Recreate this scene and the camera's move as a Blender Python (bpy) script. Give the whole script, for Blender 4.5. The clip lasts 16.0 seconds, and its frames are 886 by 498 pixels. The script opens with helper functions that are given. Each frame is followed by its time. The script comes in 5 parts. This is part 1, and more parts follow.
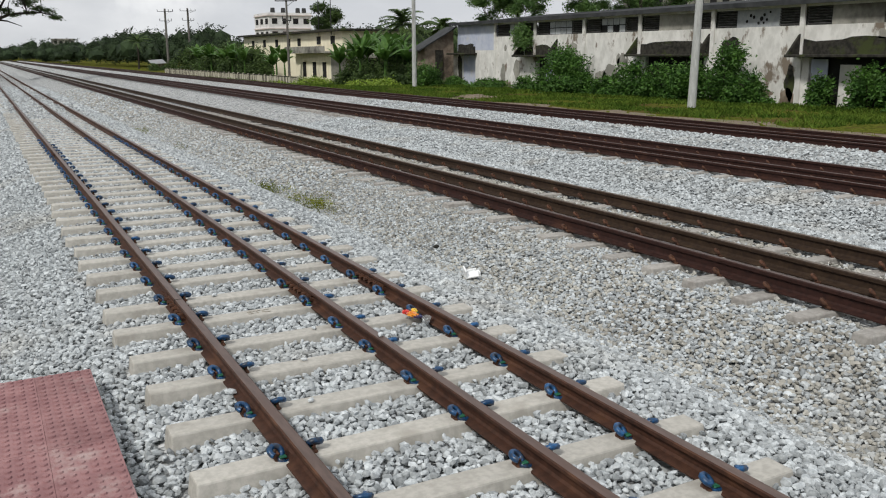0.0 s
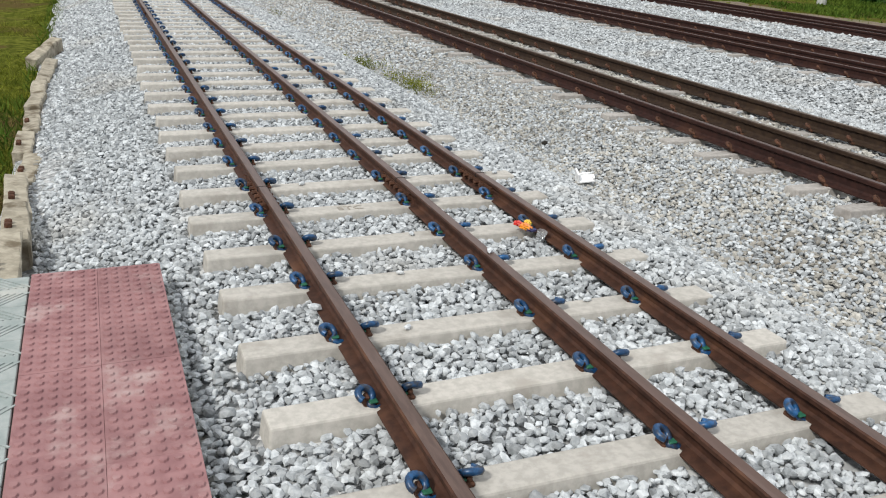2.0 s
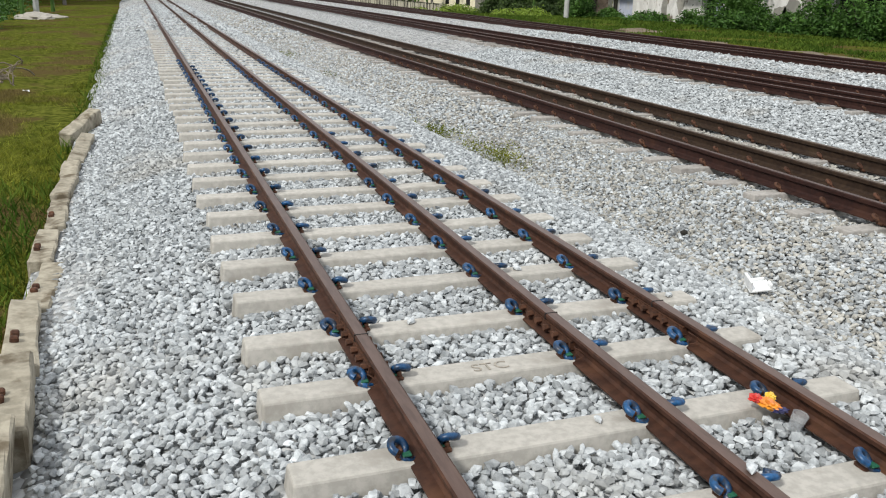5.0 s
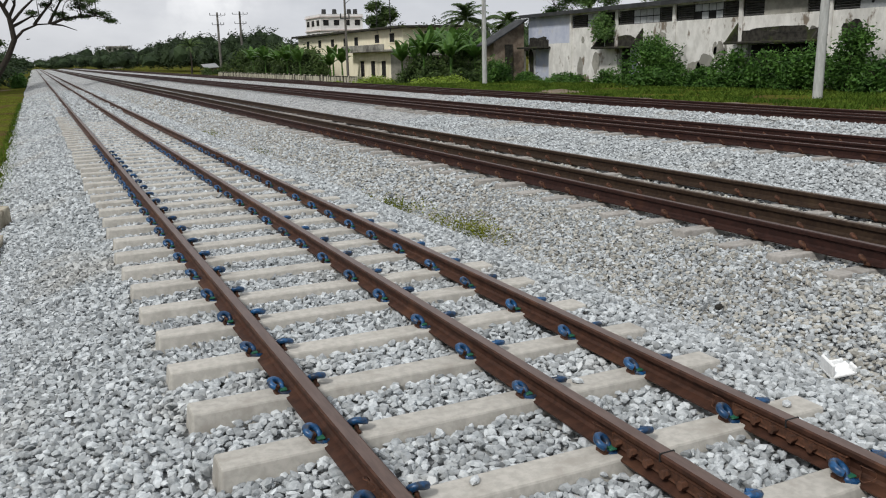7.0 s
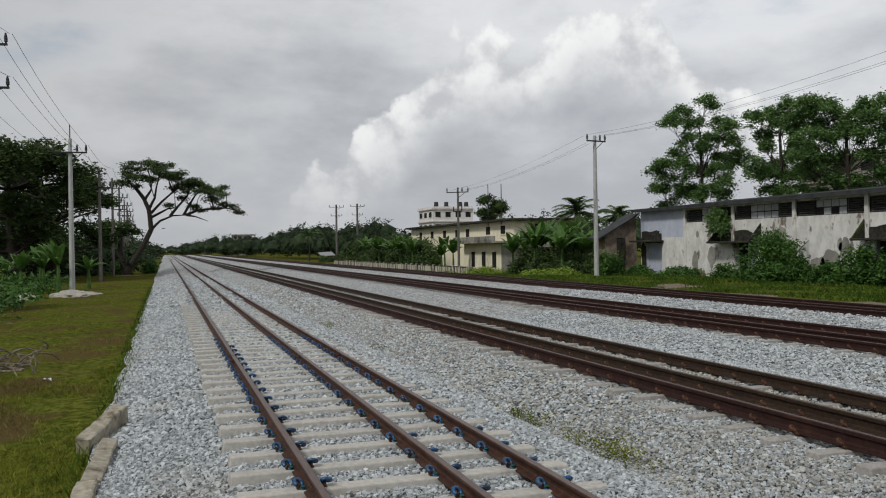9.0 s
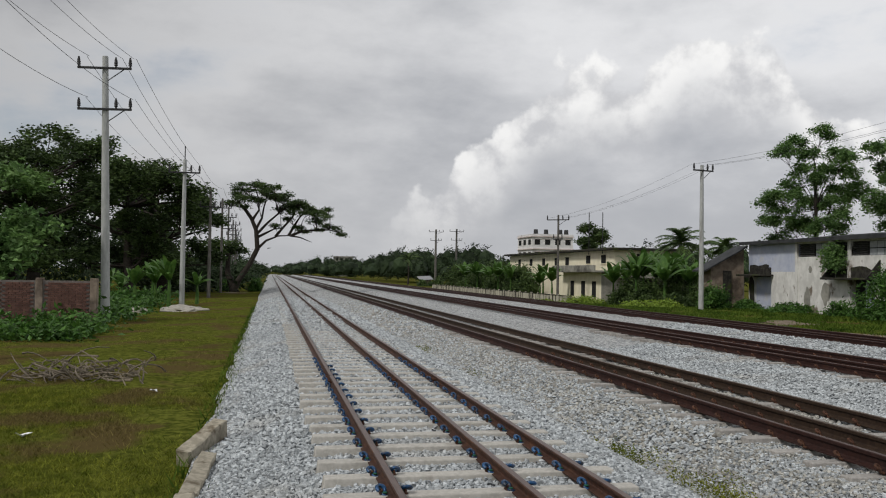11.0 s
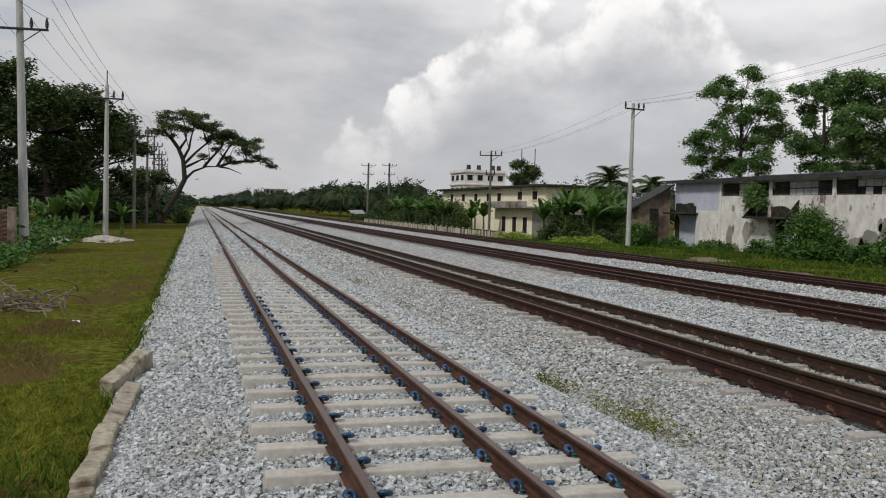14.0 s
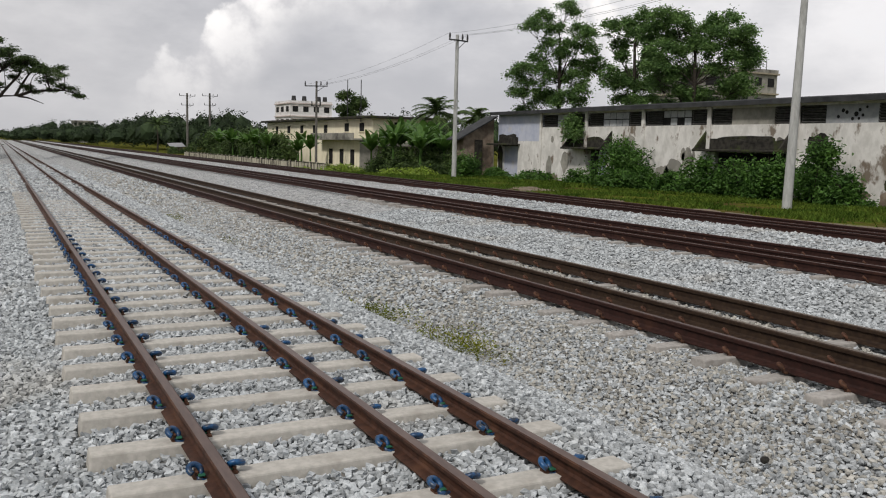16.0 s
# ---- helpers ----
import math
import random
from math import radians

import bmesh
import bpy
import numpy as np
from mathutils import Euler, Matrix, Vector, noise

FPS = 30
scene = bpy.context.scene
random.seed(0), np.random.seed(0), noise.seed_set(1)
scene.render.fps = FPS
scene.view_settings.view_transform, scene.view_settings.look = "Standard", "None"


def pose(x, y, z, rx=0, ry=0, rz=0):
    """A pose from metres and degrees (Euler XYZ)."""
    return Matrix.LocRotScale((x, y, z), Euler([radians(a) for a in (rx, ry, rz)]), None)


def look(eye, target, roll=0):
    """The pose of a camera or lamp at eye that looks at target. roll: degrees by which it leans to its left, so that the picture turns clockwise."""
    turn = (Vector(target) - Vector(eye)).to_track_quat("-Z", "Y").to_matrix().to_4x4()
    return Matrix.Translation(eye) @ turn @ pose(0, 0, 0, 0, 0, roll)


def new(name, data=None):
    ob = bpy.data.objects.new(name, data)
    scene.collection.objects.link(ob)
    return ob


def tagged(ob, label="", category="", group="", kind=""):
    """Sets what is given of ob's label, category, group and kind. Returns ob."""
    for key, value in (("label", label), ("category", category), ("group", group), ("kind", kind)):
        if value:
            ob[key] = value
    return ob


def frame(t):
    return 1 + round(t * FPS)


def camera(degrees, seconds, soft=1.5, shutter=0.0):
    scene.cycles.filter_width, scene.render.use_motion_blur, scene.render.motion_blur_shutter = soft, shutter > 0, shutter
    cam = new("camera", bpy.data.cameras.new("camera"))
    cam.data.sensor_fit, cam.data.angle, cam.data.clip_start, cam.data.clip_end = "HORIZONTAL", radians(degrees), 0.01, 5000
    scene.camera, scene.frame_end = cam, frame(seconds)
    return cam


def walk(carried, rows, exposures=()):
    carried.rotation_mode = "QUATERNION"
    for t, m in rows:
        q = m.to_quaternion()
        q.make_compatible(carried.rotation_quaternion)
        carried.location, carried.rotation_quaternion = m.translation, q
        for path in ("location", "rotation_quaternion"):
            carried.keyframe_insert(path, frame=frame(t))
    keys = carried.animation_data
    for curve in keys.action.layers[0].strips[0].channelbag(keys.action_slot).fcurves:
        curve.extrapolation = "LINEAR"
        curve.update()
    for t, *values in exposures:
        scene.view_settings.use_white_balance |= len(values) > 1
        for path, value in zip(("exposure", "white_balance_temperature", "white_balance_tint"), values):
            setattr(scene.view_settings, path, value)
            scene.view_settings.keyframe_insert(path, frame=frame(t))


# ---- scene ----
cam = camera(54.7, 16.0, soft=1.1)
PATH = [
    (0, (-1.28, -0.422, 2.116), (-0.364, 1.299, 1.671), -0.3),
    (0.5, (-1.219, -0.239, 2.072), (-0.454, 1.556, 1.632), 0.4),
    (1, (-1.179, 0.036, 2.041), (-0.433, 1.804, 1.474), 2.0),
    (1.5, (-1.131, 0.253, 2.004), (-0.399, 1.976, 1.302), 2.9),
    (2, (-1.072, 0.538, 1.997), (-0.355, 2.267, 1.291), 2.8),
    (2.5, (-1.088, 0.883, 1.98), (-0.378, 2.638, 1.335), 3.1),
    (3, (-1.047, 1.237, 1.936), (-0.314, 2.991, 1.315), 1.4),
    (3.5, (-0.984, 1.589, 1.915), (-0.262, 3.353, 1.309), 1.6),
    (4, (-0.993, 1.956, 1.898), (-0.267, 3.72, 1.296), 2.1),
    (4.5, (-0.976, 2.31, 1.856), (-0.257, 4.072, 1.244), 1.6),
    (5, (-0.979, 2.688, 1.863), (-0.338, 4.487, 1.269), 1.3),
    (5.2, (-1.005, 2.856, 1.856), (-0.362, 4.669, 1.31), 1.5),
    (7.3, (-1.054, 4.305, 1.709), (-0.226, 6.077, 1.29), -1.8),
    (7.5, (-1.037, 4.422, 1.717), (-0.208, 6.199, 1.323), -1.8),
    (8, (-1.065, 4.677, 1.753), (-0.271, 6.487, 1.449), -0.2),
    (8.5, (-1.102, 4.863, 1.825), (-0.352, 6.71, 1.671), -0.7),
    (9, (-1.065, 4.91, 1.895), (-0.447, 6.813, 1.89), -0.9),
    (9.5, (-1.025, 4.906, 1.915), (-0.582, 6.854, 2.01), -0.6),
    (9.7, (-1.027, 4.941, 1.914), (-0.647, 6.901, 2.028), -0.4),
    (11.8, (-1.058, 5.13, 1.853), (-0.627, 7.083, 1.855), 2.1),
    (12, (-1.048, 5.131, 1.852), (-0.597, 7.079, 1.842), 2.1),
    (12.5, (-1.038, 5.152, 1.843), (-0.547, 7.09, 1.803), 2.0),
    (13, (-1.028, 5.156, 1.835), (-0.496, 7.082, 1.764), 1.8),
    (13.5, (-1.03, 5.159, 1.831), (-0.481, 7.081, 1.742), 1.8),
    (14, (-1.026, 5.16, 1.833), (-0.474, 7.08, 1.741), 1.7),
    (14.5, (-1.023, 5.161, 1.83), (-0.473, 7.081, 1.731), 1.7),
    (15, (-1.018, 5.162, 1.825), (-0.434, 7.071, 1.708), 1.6),
    (15.5, (-1.006, 5.152, 1.819), (-0.29, 7.013, 1.664), 1.7),
    (16, (-0.988, 5.138, 1.809), (-0.069, 6.898, 1.571), 1.4),
]
EXPOSURE = [(0, 0.12, 6500, 9), (0.5, 0.18, 6500, 10), (1.5, 0.36, 6500, 10), (3.5, 0.45, 6500, 9), (5.2, 0.42, 6500, 9), (7.3, 0.08, 6450, 10), (8.0, 0.06, 6450, 10), (8.5, -0.22, 6450, 10), (9.0, -0.38, 6450, 9),
            (9.7, -0.42, 6450, 9), (12.0, -0.28, 6600, 11), (14.5, -0.24, 6620, 11), (15.3, -0.20, 6650, 12), (16, -0.13, 6650, 12)]
walk(cam, [(t, look(eye, target, roll)) for t, eye, target, roll in PATH], EXPOSURE)

# ---- light ----
world = bpy.data.worlds.new("world")
scene.world = world
world.use_nodes = True
W = world.node_tree
W.nodes.clear()


def wn(kind, **kw):
    n = W.nodes.new(kind)
    for k, v in kw.items():
        n.inputs[k].default_value = v
    return n


def wmath(op, a, b=None, clamp=False):
    n = W.nodes.new("ShaderNodeMath")
    n.operation, n.use_clamp = op, clamp
    for i, v in enumerate((a, b)):
        if v is None:
            continue
        if isinstance(v, (int, float)):
            n.inputs[i].default_value = v
        else:
            W.links.new(v, n.inputs[i])
    return n.outputs[0]


def wmix(fac, a, b):
    n = W.nodes.new("ShaderNodeMix")
    n.data_type = "RGBA"
    for s, v in ((n.inputs[0], fac), (n.inputs[6], a), (n.inputs[7], b)):
        if isinstance(v, tuple):
            s.default_value = v
        elif isinstance(v, (int, float)):
            s.default_value = v
        else:
            W.links.new(v, s)
    return n.outputs[2]


def wstep(v, lo, hi):
    n = W.nodes.new("ShaderNodeMapRange")
    n.interpolation_type = "SMOOTHSTEP"
    W.links.new(v, n.inputs[0])
    n.inputs[1].default_value, n.inputs[2].default_value = lo, hi
    return n.outputs[0]


coord = W.nodes.new("ShaderNodeTexCoord").outputs["Generated"]
sep = W.nodes.new("ShaderNodeSeparateXYZ")
W.links.new(coord, sep.inputs[0])


def wnoise(scale, stretch, detail=6.0, rough=0.55, shift=0.0):
    mp = W.nodes.new("ShaderNodeMapping")
    W.links.new(coord, mp.inputs[0])
    mp.inputs["Scale"].default_value = stretch
    mp.inputs["Location"].default_value = (shift, shift * 0.7, shift * 0.3)
    n = wn("ShaderNodeTexNoise", Scale=scale, Detail=detail, Roughness=rough)
    W.links.new(mp.outputs[0], n.inputs["Vector"])
    return n.outputs[0]


SUN_EL, SUN_AZ = radians(46), radians(240)
sky = W.nodes.new("ShaderNodeTexSky")
sky.sky_type, sky.sun_disc = "NISHITA", False
sky.sun_elevation, sky.sun_rotation = SUN_EL, SUN_AZ
dim = W.nodes.new("ShaderNodeVectorMath")
dim.operation = "SCALE"
dim.inputs[3].default_value = 0.1
W.links.new(sky.outputs[0], dim.inputs[0])
# overcast deck, grey to white, wider towards the zenith
n1 = wnoise(1.6, (1, 1, 2.6), 7, 0.5, 3.1)
n2 = wnoise(4.5, (1, 1, 2.2), 6, 0.6, 7.7)
deckv = wmath("ADD", wmath("MULTIPLY", n1, 0.7), wmath("MULTIPLY", n2, 0.3))
deck = wmix(wstep(deckv, 0.36, 0.63), (0.44, 0.46, 0.50, 1), (0.90, 0.91, 0.93, 1))
# the heaped cloud over the town ahead
az = wmath("ARCTAN2", sep.outputs[0], sep.outputs[1])
el = wmath("ARCSINE", sep.outputs[2])
ramp = W.nodes.new("ShaderNodeValToRGB")
W.links.new(wmath("DIVIDE", az, radians(60), True), ramp.inputs[0])
ramp.color_ramp.interpolation = "EASE"
for i, (p, v) in enumerate(((0.06, 0.0), (0.17, 0.25), (0.24, 0.46), (0.31, 0.66), (0.39, 0.68), (0.46, 0.78), (0.53, 0.74), (0.62, 0.46), (0.8, 0.1))):
    e = ramp.color_ramp.elements[i] if i < 2 else ramp.color_ramp.elements.new(p)
    e.position, e.color = p, (v, v, v, 1)
top = wmath("MULTIPLY", ramp.outputs[0], radians(20))
puff = wnoise(9.0, (1, 1, 1), 5, 0.5, 1.3)
puff2 = wnoise(24.0, (1, 1, 1), 5, 0.55, 5.3)
edge = wmath("ADD", top, wmath("ADD", wmath("MULTIPLY", wmath("SUBTRACT", puff, 0.5), 0.16), wmath("MULTIPLY", wmath("SUBTRACT", puff2, 0.5), 0.07)))
depth = wmath("SUBTRACT", edge, el)
heap = wmath("MULTIPLY", wstep(depth, 0.0, 0.014), wmath("SUBTRACT", 1.0, wstep(depth, 0.03, 0.12)))
heap = wmath("MULTIPLY", heap, wstep(top, 0.03, 0.12))
lit = wmix(wstep(wmath("ADD", puff2, wmath("MULTIPLY", puff, 0.6)), 0.62, 0.95), (0.72, 0.73, 0.76, 1), (1.22, 1.22, 1.21, 1))
bank = W.nodes.new("ShaderNodeVectorMath")
bank.operation = "SCALE"
W.links.new(deck, bank.inputs[0])
W.links.new(wmath("ADD", 0.68, wmath("MULTIPLY", wstep(sep.outputs[0], -0.45, 0.45), 0.46)), bank.inputs[3])
clouds = wmix(wmath("MULTIPLY", heap, 0.85), bank.outputs[0], lit)
blue = wstep(wmath("ADD", n1, wmath("MULTIPLY", n2, 0.4)), 0.80, 0.95)
total = wmix(wmath("MULTIPLY", blue, 0.5), clouds, dim.outputs[0])
# dull distance at the horizon
haze = wmath("SUBTRACT", 1.0, wstep(el, -0.02, 0.16))
veil = wmix(wstep(sep.outputs[0], -0.05, 0.55), (0.47, 0.485, 0.515, 1), (0.70, 0.71, 0.73, 1))
total = wmix(wmath("MULTIPLY", haze, 0.55), total, veil)
bg = wn("ShaderNodeBackground", Strength=1.0)
W.links.new(total, bg.inputs[0])
W.links.new(bg.outputs[0], W.nodes.new("ShaderNodeOutputWorld").inputs[0])

sun = new("sun", bpy.data.lights.new("sun", "SUN"))
sun.data.energy, sun.data.angle, sun.data.color = 2.3, radians(8), (1.0, 0.97, 0.92)
sd = Vector((math.sin(SUN_AZ) * math.cos(SUN_EL), math.cos(SUN_AZ) * math.cos(SUN_EL), math.sin(SUN_EL)))
sun.matrix_world = look(sd * 50, (0, 0, 0))

# ---- materials ----


def mat(name, c1, c2, scale=8.0, rough=0.85, bump=0.3, metal=0.0, c3=None, s3=1.2, t3=(0.55, 0.7), island=0.0, rnd=0.0, spec=0.3, dist=0.01, detail=8.0, stretch=(1, 1, 1), trans=0.0):
    m = bpy.data.materials.new(name)
    m.use_nodes = True
    T = m.node_tree
    p = T.nodes["Principled BSDF"]
    p.inputs["Roughness"].default_value = rough
    p.inputs["Metallic"].default_value = metal
    p.inputs["Specular IOR Level"].default_value = spec
    g = T.nodes.new("ShaderNodeNewGeometry")
    mp = T.nodes.new("ShaderNodeMapping")
    mp.inputs["Scale"].default_value = stretch
    T.links.new(g.outputs["Position"], mp.inputs[0])

    def nz(s, d=detail):
        n = T.nodes.new("ShaderNodeTexNoise")
        n.inputs["Scale"].default_value, n.inputs["Detail"].default_value, n.inputs["Roughness"].default_value = s, d, 0.6
        T.links.new(mp.outputs[0], n.inputs["Vector"])
        return n.outputs[0]

    def step(v, lo, hi):
        n = T.nodes.new("ShaderNodeMapRange")
        n.interpolation_type = "SMOOTHSTEP"
        T.links.new(v, n.inputs[0])
        n.inputs[1].default_value, n.inputs[2].default_value = lo, hi
        return n.outputs[0]

    def mix(f, a, b):
        n = T.nodes.new("ShaderNodeMix")
        n.data_type = "RGBA"
        for s, v in ((n.inputs[0], f), (n.inputs[6], a), (n.inputs[7], b)):
            if isinstance(v, tuple):
                s.default_value = (*v, 1) if len(v) == 3 else v
            elif isinstance(v, float):
                s.default_value = v
            else:
                T.links.new(v, s)
        return n.outputs[2]

    fine = nz(scale)
    col = mix(step(fine, 0.36, 0.64), c1, c2)
    if c3:
        col = mix(step(nz(s3, 6.0), *t3), col, c3)
    for amount, out in ((island, g.outputs["Random Per Island"]), (rnd, None)):
        if amount:
            if out is None:
                out = T.nodes.new("ShaderNodeObjectInfo").outputs["Random"]
            h = T.nodes.new("ShaderNodeHueSaturation")
            mr = T.nodes.new("ShaderNodeMapRange")
            T.links.new(out, mr.inputs[0])
            mr.inputs[3].default_value, mr.inputs[4].default_value = 1 - amount, 1 + amount
            T.links.new(mr.outputs[0], h.inputs["Value"])
            T.links.new(col, h.inputs["Color"])
            col = h.outputs[0]
    T.links.new(col, p.inputs["Base Color"])
    if bump:
        b = T.nodes.new("ShaderNodeBump")
        b.inputs["Strength"].default_value, b.inputs["Distance"].default_value = bump, dist
        T.links.new(fine, b.inputs["Height"])
        T.links.new(b.outputs[0], p.inputs["Normal"])
    if trans:
        tr = T.nodes.new("ShaderNodeBsdfTranslucent")
        T.links.new(col, tr.inputs[0])
        mx = T.nodes.new("ShaderNodeMixShader")
        mx.inputs[0].default_value = trans
        T.links.new(p.outputs[0], mx.inputs[1])
        T.links.new(tr.outputs[0], mx.inputs[2])
        T.links.new(mx.outputs[0], T.nodes["Material Output"].inputs[0])
    return m


def ballast_mat():
    """Crushed grey stone bed: cells with dark joints."""
    m = bpy.data.materials.new("ballast_bed")
    m.use_nodes = True
    T = m.node_tree
    p = T.nodes["Principled BSDF"]
    p.inputs["Roughness"].default_value = 0.9
    g = T.nodes.new("ShaderNodeNewGeometry")
    v = T.nodes.new("ShaderNodeTexVoronoi")
    v.inputs["Scale"].default_value = 13
    T.links.new(g.outputs["Position"], v.inputs["Vector"])
    hsv = T.nodes.new("ShaderNodeSeparateColor")
    T.links.new(v.outputs["Color"], hsv.inputs[0])
    cr = T.nodes.new("ShaderNodeValToRGB")
    T.links.new(hsv.outputs[0], cr.inputs[0])
    cr.color_ramp.elements[0].color = (0.16, 0.17, 0.175, 1)
    cr.color_ramp.elements[1].color = (0.62, 0.635, 0.64, 1)
    n = T.nodes.new("ShaderNodeTexNoise")
    n.inputs["Scale"].default_value, n.inputs["Detail"].default_value = 0.7, 5
    T.links.new(g.outputs["Position"], n.inputs["Vector"])
    mx = T.nodes.new("ShaderNodeMix")
    mx.data_type, mx.blend_type = "RGBA", "MULTIPLY"
    mr = T.nodes.new("ShaderNodeMapRange")
    T.links.new(n.outputs[0], mr.inputs[0])
    mr.inputs[1].default_value, mr.inputs[2].default_value, mr.inputs[3].default_value, mr.inputs[4].default_value = 0.35, 0.7, 0.0, 0.5
    T.links.new(mr.outputs[0], mx.inputs[0])
    T.links.new(cr.outputs[0], mx.inputs[6])
    mx.inputs[7].default_value = (0.84, 0.81, 0.75, 1)
    T.links.new(mx.outputs[2], p.inputs["Base Color"])
    b = T.nodes.new("ShaderNodeBump")
    b.inputs["Strength"].default_value, b.inputs["Distance"].default_value, b.invert = 1.0, 0.09, True
    T.links.new(v.outputs["Distance"], b.inputs["Height"])
    T.links.new(b.outputs[0], p.inputs["Normal"])
    return m


M_BED = ballast_mat()
M_DUSTY = mat("dusty_brown_stone", (0.29, 0.283, 0.255), (0.42, 0.41, 0.375), 30, 0.92, 0.25, c3=(0.26, 0.245, 0.215), s3=0.8, t3=(0.52, 0.68), island=0.30, dist=0.004, detail=4)
M_STONE = mat("crushed_stone", (0.315, 0.338, 0.350), (0.465, 0.490, 0.502), 30, 0.88, 0.25, c3=(0.38, 0.385, 0.375), s3=0.55, t3=(0.52, 0.68), island=0.38, dist=0.004, detail=4)
M_CONC = mat("sleeper_concrete", (0.38, 0.365, 0.33), (0.47, 0.45, 0.41), 22, 0.9, 0.25, c3=(0.33, 0.31, 0.275), s3=4.0, t3=(0.52, 0.72), rnd=0.06, dist=0.004)
M_SLP2 = mat("dirty_grey_sleeper_concrete", (0.29, 0.275, 0.255), (0.38, 0.36, 0.335), 22, 0.9, 0.25, c3=(0.22, 0.20, 0.18), s3=4.0, t3=(0.52, 0.72), rnd=0.1, dist=0.004)
M_KERB = mat("weathered_kerb_concrete", (0.265, 0.24, 0.185), (0.39, 0.355, 0.28), 12, 0.92, 0.8, c3=(0.13, 0.105, 0.07), s3=4.0, t3=(0.52, 0.68), rnd=0.10)
M_OLDC = mat("stained_concrete", (0.29, 0.26, 0.20), (0.39, 0.35, 0.275), 14, 0.9, 0.45, c3=(0.20, 0.165, 0.115), s3=5.0, t3=(0.52, 0.7), rnd=0.08)
M_RAIL = mat("rusted_rail_steel", (0.044, 0.020, 0.013), (0.078, 0.035, 0.022), 18, 0.62, 0.12, 0.25, c3=(0.125, 0.058, 0.032), s3=3.0, t3=(0.5, 0.75), dist=0.003)
M_HEAD = mat("rail_running_surface", (0.105, 0.070, 0.058), (0.145, 0.097, 0.080), 9, 0.42, 0.06, 0.5, c3=(0.12, 0.075, 0.06), s3=2.0, dist=0.002, stretch=(4, 0.6, 1))
M_RAIL2 = mat("dark_rusted_rail_steel", (0.022, 0.008, 0.006), (0.040, 0.015, 0.011), 18, 0.7, 0.12, 0.1, c3=(0.052, 0.021, 0.013), s3=2.0, dist=0.003)
M_HEAD2 = mat("dark_rail_running_surface", (0.055, 0.031, 0.025), (0.082, 0.047, 0.036), 9, 0.5, 0.06, 0.3, dist=0.002, stretch=(4, 0.6, 1))
M_RAIL3 = mat("brown_weathered_rail_steel", (0.024, 0.013, 0.008), (0.044, 0.026, 0.015), 18, 0.7, 0.12, 0.1, c3=(0.058, 0.036, 0.020), s3=2.0, dist=0.003)
M_HEAD3 = mat("brown_rail_running_surface", (0.080, 0.056, 0.038), (0.115, 0.082, 0.056), 9, 0.5, 0.06, 0.3, dist=0.002, stretch=(4, 0.6, 1))
M_RUST = mat("rust_iron", (0.06, 0.030, 0.020), (0.115, 0.052, 0.030), 40, 0.8, 0.3, 0.2, rnd=0.15)
M_BLUE = mat("blue_painted_steel", (0.006, 0.042, 0.115), (0.011, 0.078, 0.20), 60, 0.38, 0.1, 0.1, c3=(0.025, 0.035, 0.055), s3=25.0, t3=(0.46, 0.62), rnd=0.35, spec=0.5)
M_GREEN = mat("green_nylon_insulator", (0.012, 0.085, 0.045), (0.02, 0.12, 0.07), 40, 0.5, 0.1)
M_RED = mat("red_tactile_concrete", (0.225, 0.115, 0.118), (0.30, 0.165, 0.165), 7, 0.85, 0.35, c3=(0.37, 0.27, 0.26), s3=3.2, t3=(0.52, 0.70), rnd=0.08, dist=0.004)
M_GREY = mat("grey_paving_tile", (0.25, 0.29, 0.28), (0.33, 0.36, 0.35), 9, 0.75, 0.2, c3=(0.40, 0.41, 0.38), s3=3.0, dist=0.004)
M_GRASS = mat("lawn_ground", (0.042, 0.052, 0.009), (0.120, 0.130, 0.024), 7.0, 1.0, 1.0, c3=(0.085, 0.064, 0.026), s3=0.45, t3=(0.49, 0.61), spec=0.0, dist=0.03)
M_BLADE = mat("grass_blades", (0.088, 0.112, 0.013), (0.200, 0.215, 0.030), 2.6, 0.9, 0.0, c3=(0.150, 0.120, 0.044), s3=0.45, t3=(0.49, 0.61), spec=0.05, island=0.5, trans=0.25)
M_LUSH = mat("lush_grass_blades", (0.044, 0.085, 0.012), (0.105, 0.155, 0.024), 0.6, 0.9, 0.0, spec=0.05, island=0.35, trans=0.25)
M_DIRT = mat("earth", (0.13, 0.10, 0.07), (0.20, 0.16, 0.115), 6.0, 0.95, 0.5, c3=(0.10, 0.12, 0.04), s3=0.5, dist=0.03)
M_LEAF = mat("tree_leaves", (0.085, 0.165, 0.050), (0.155, 0.265, 0.078), 1.0, 0.6, 0.0, island=0.4, trans=0.3)
M_LEAFD = mat("dark_tree_leaves", (0.040, 0.070, 0.021), (0.072, 0.116, 0.030), 0.6, 0.65, 0.0, island=0.4, trans=0.15)
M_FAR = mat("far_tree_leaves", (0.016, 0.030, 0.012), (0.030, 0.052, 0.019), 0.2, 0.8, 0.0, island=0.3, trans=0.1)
M_BUSH = mat("shrub_leaves", (0.036, 0.095, 0.016), (0.080, 0.175, 0.030), 1.4, 0.55, 0.0, island=0.4, trans=0.2)
M_BANANA = mat("banana_leaf", (0.055, 0.13, 0.025), (0.10, 0.19, 0.04), 3.0, 0.5, 0.0, island=0.25, trans=0.3)
M_LIME = mat("lime_green_leaves", (0.16, 0.25, 0.03), (0.25, 0.34, 0.05), 2.0, 0.6, 0.0, island=0.3, trans=0.25)
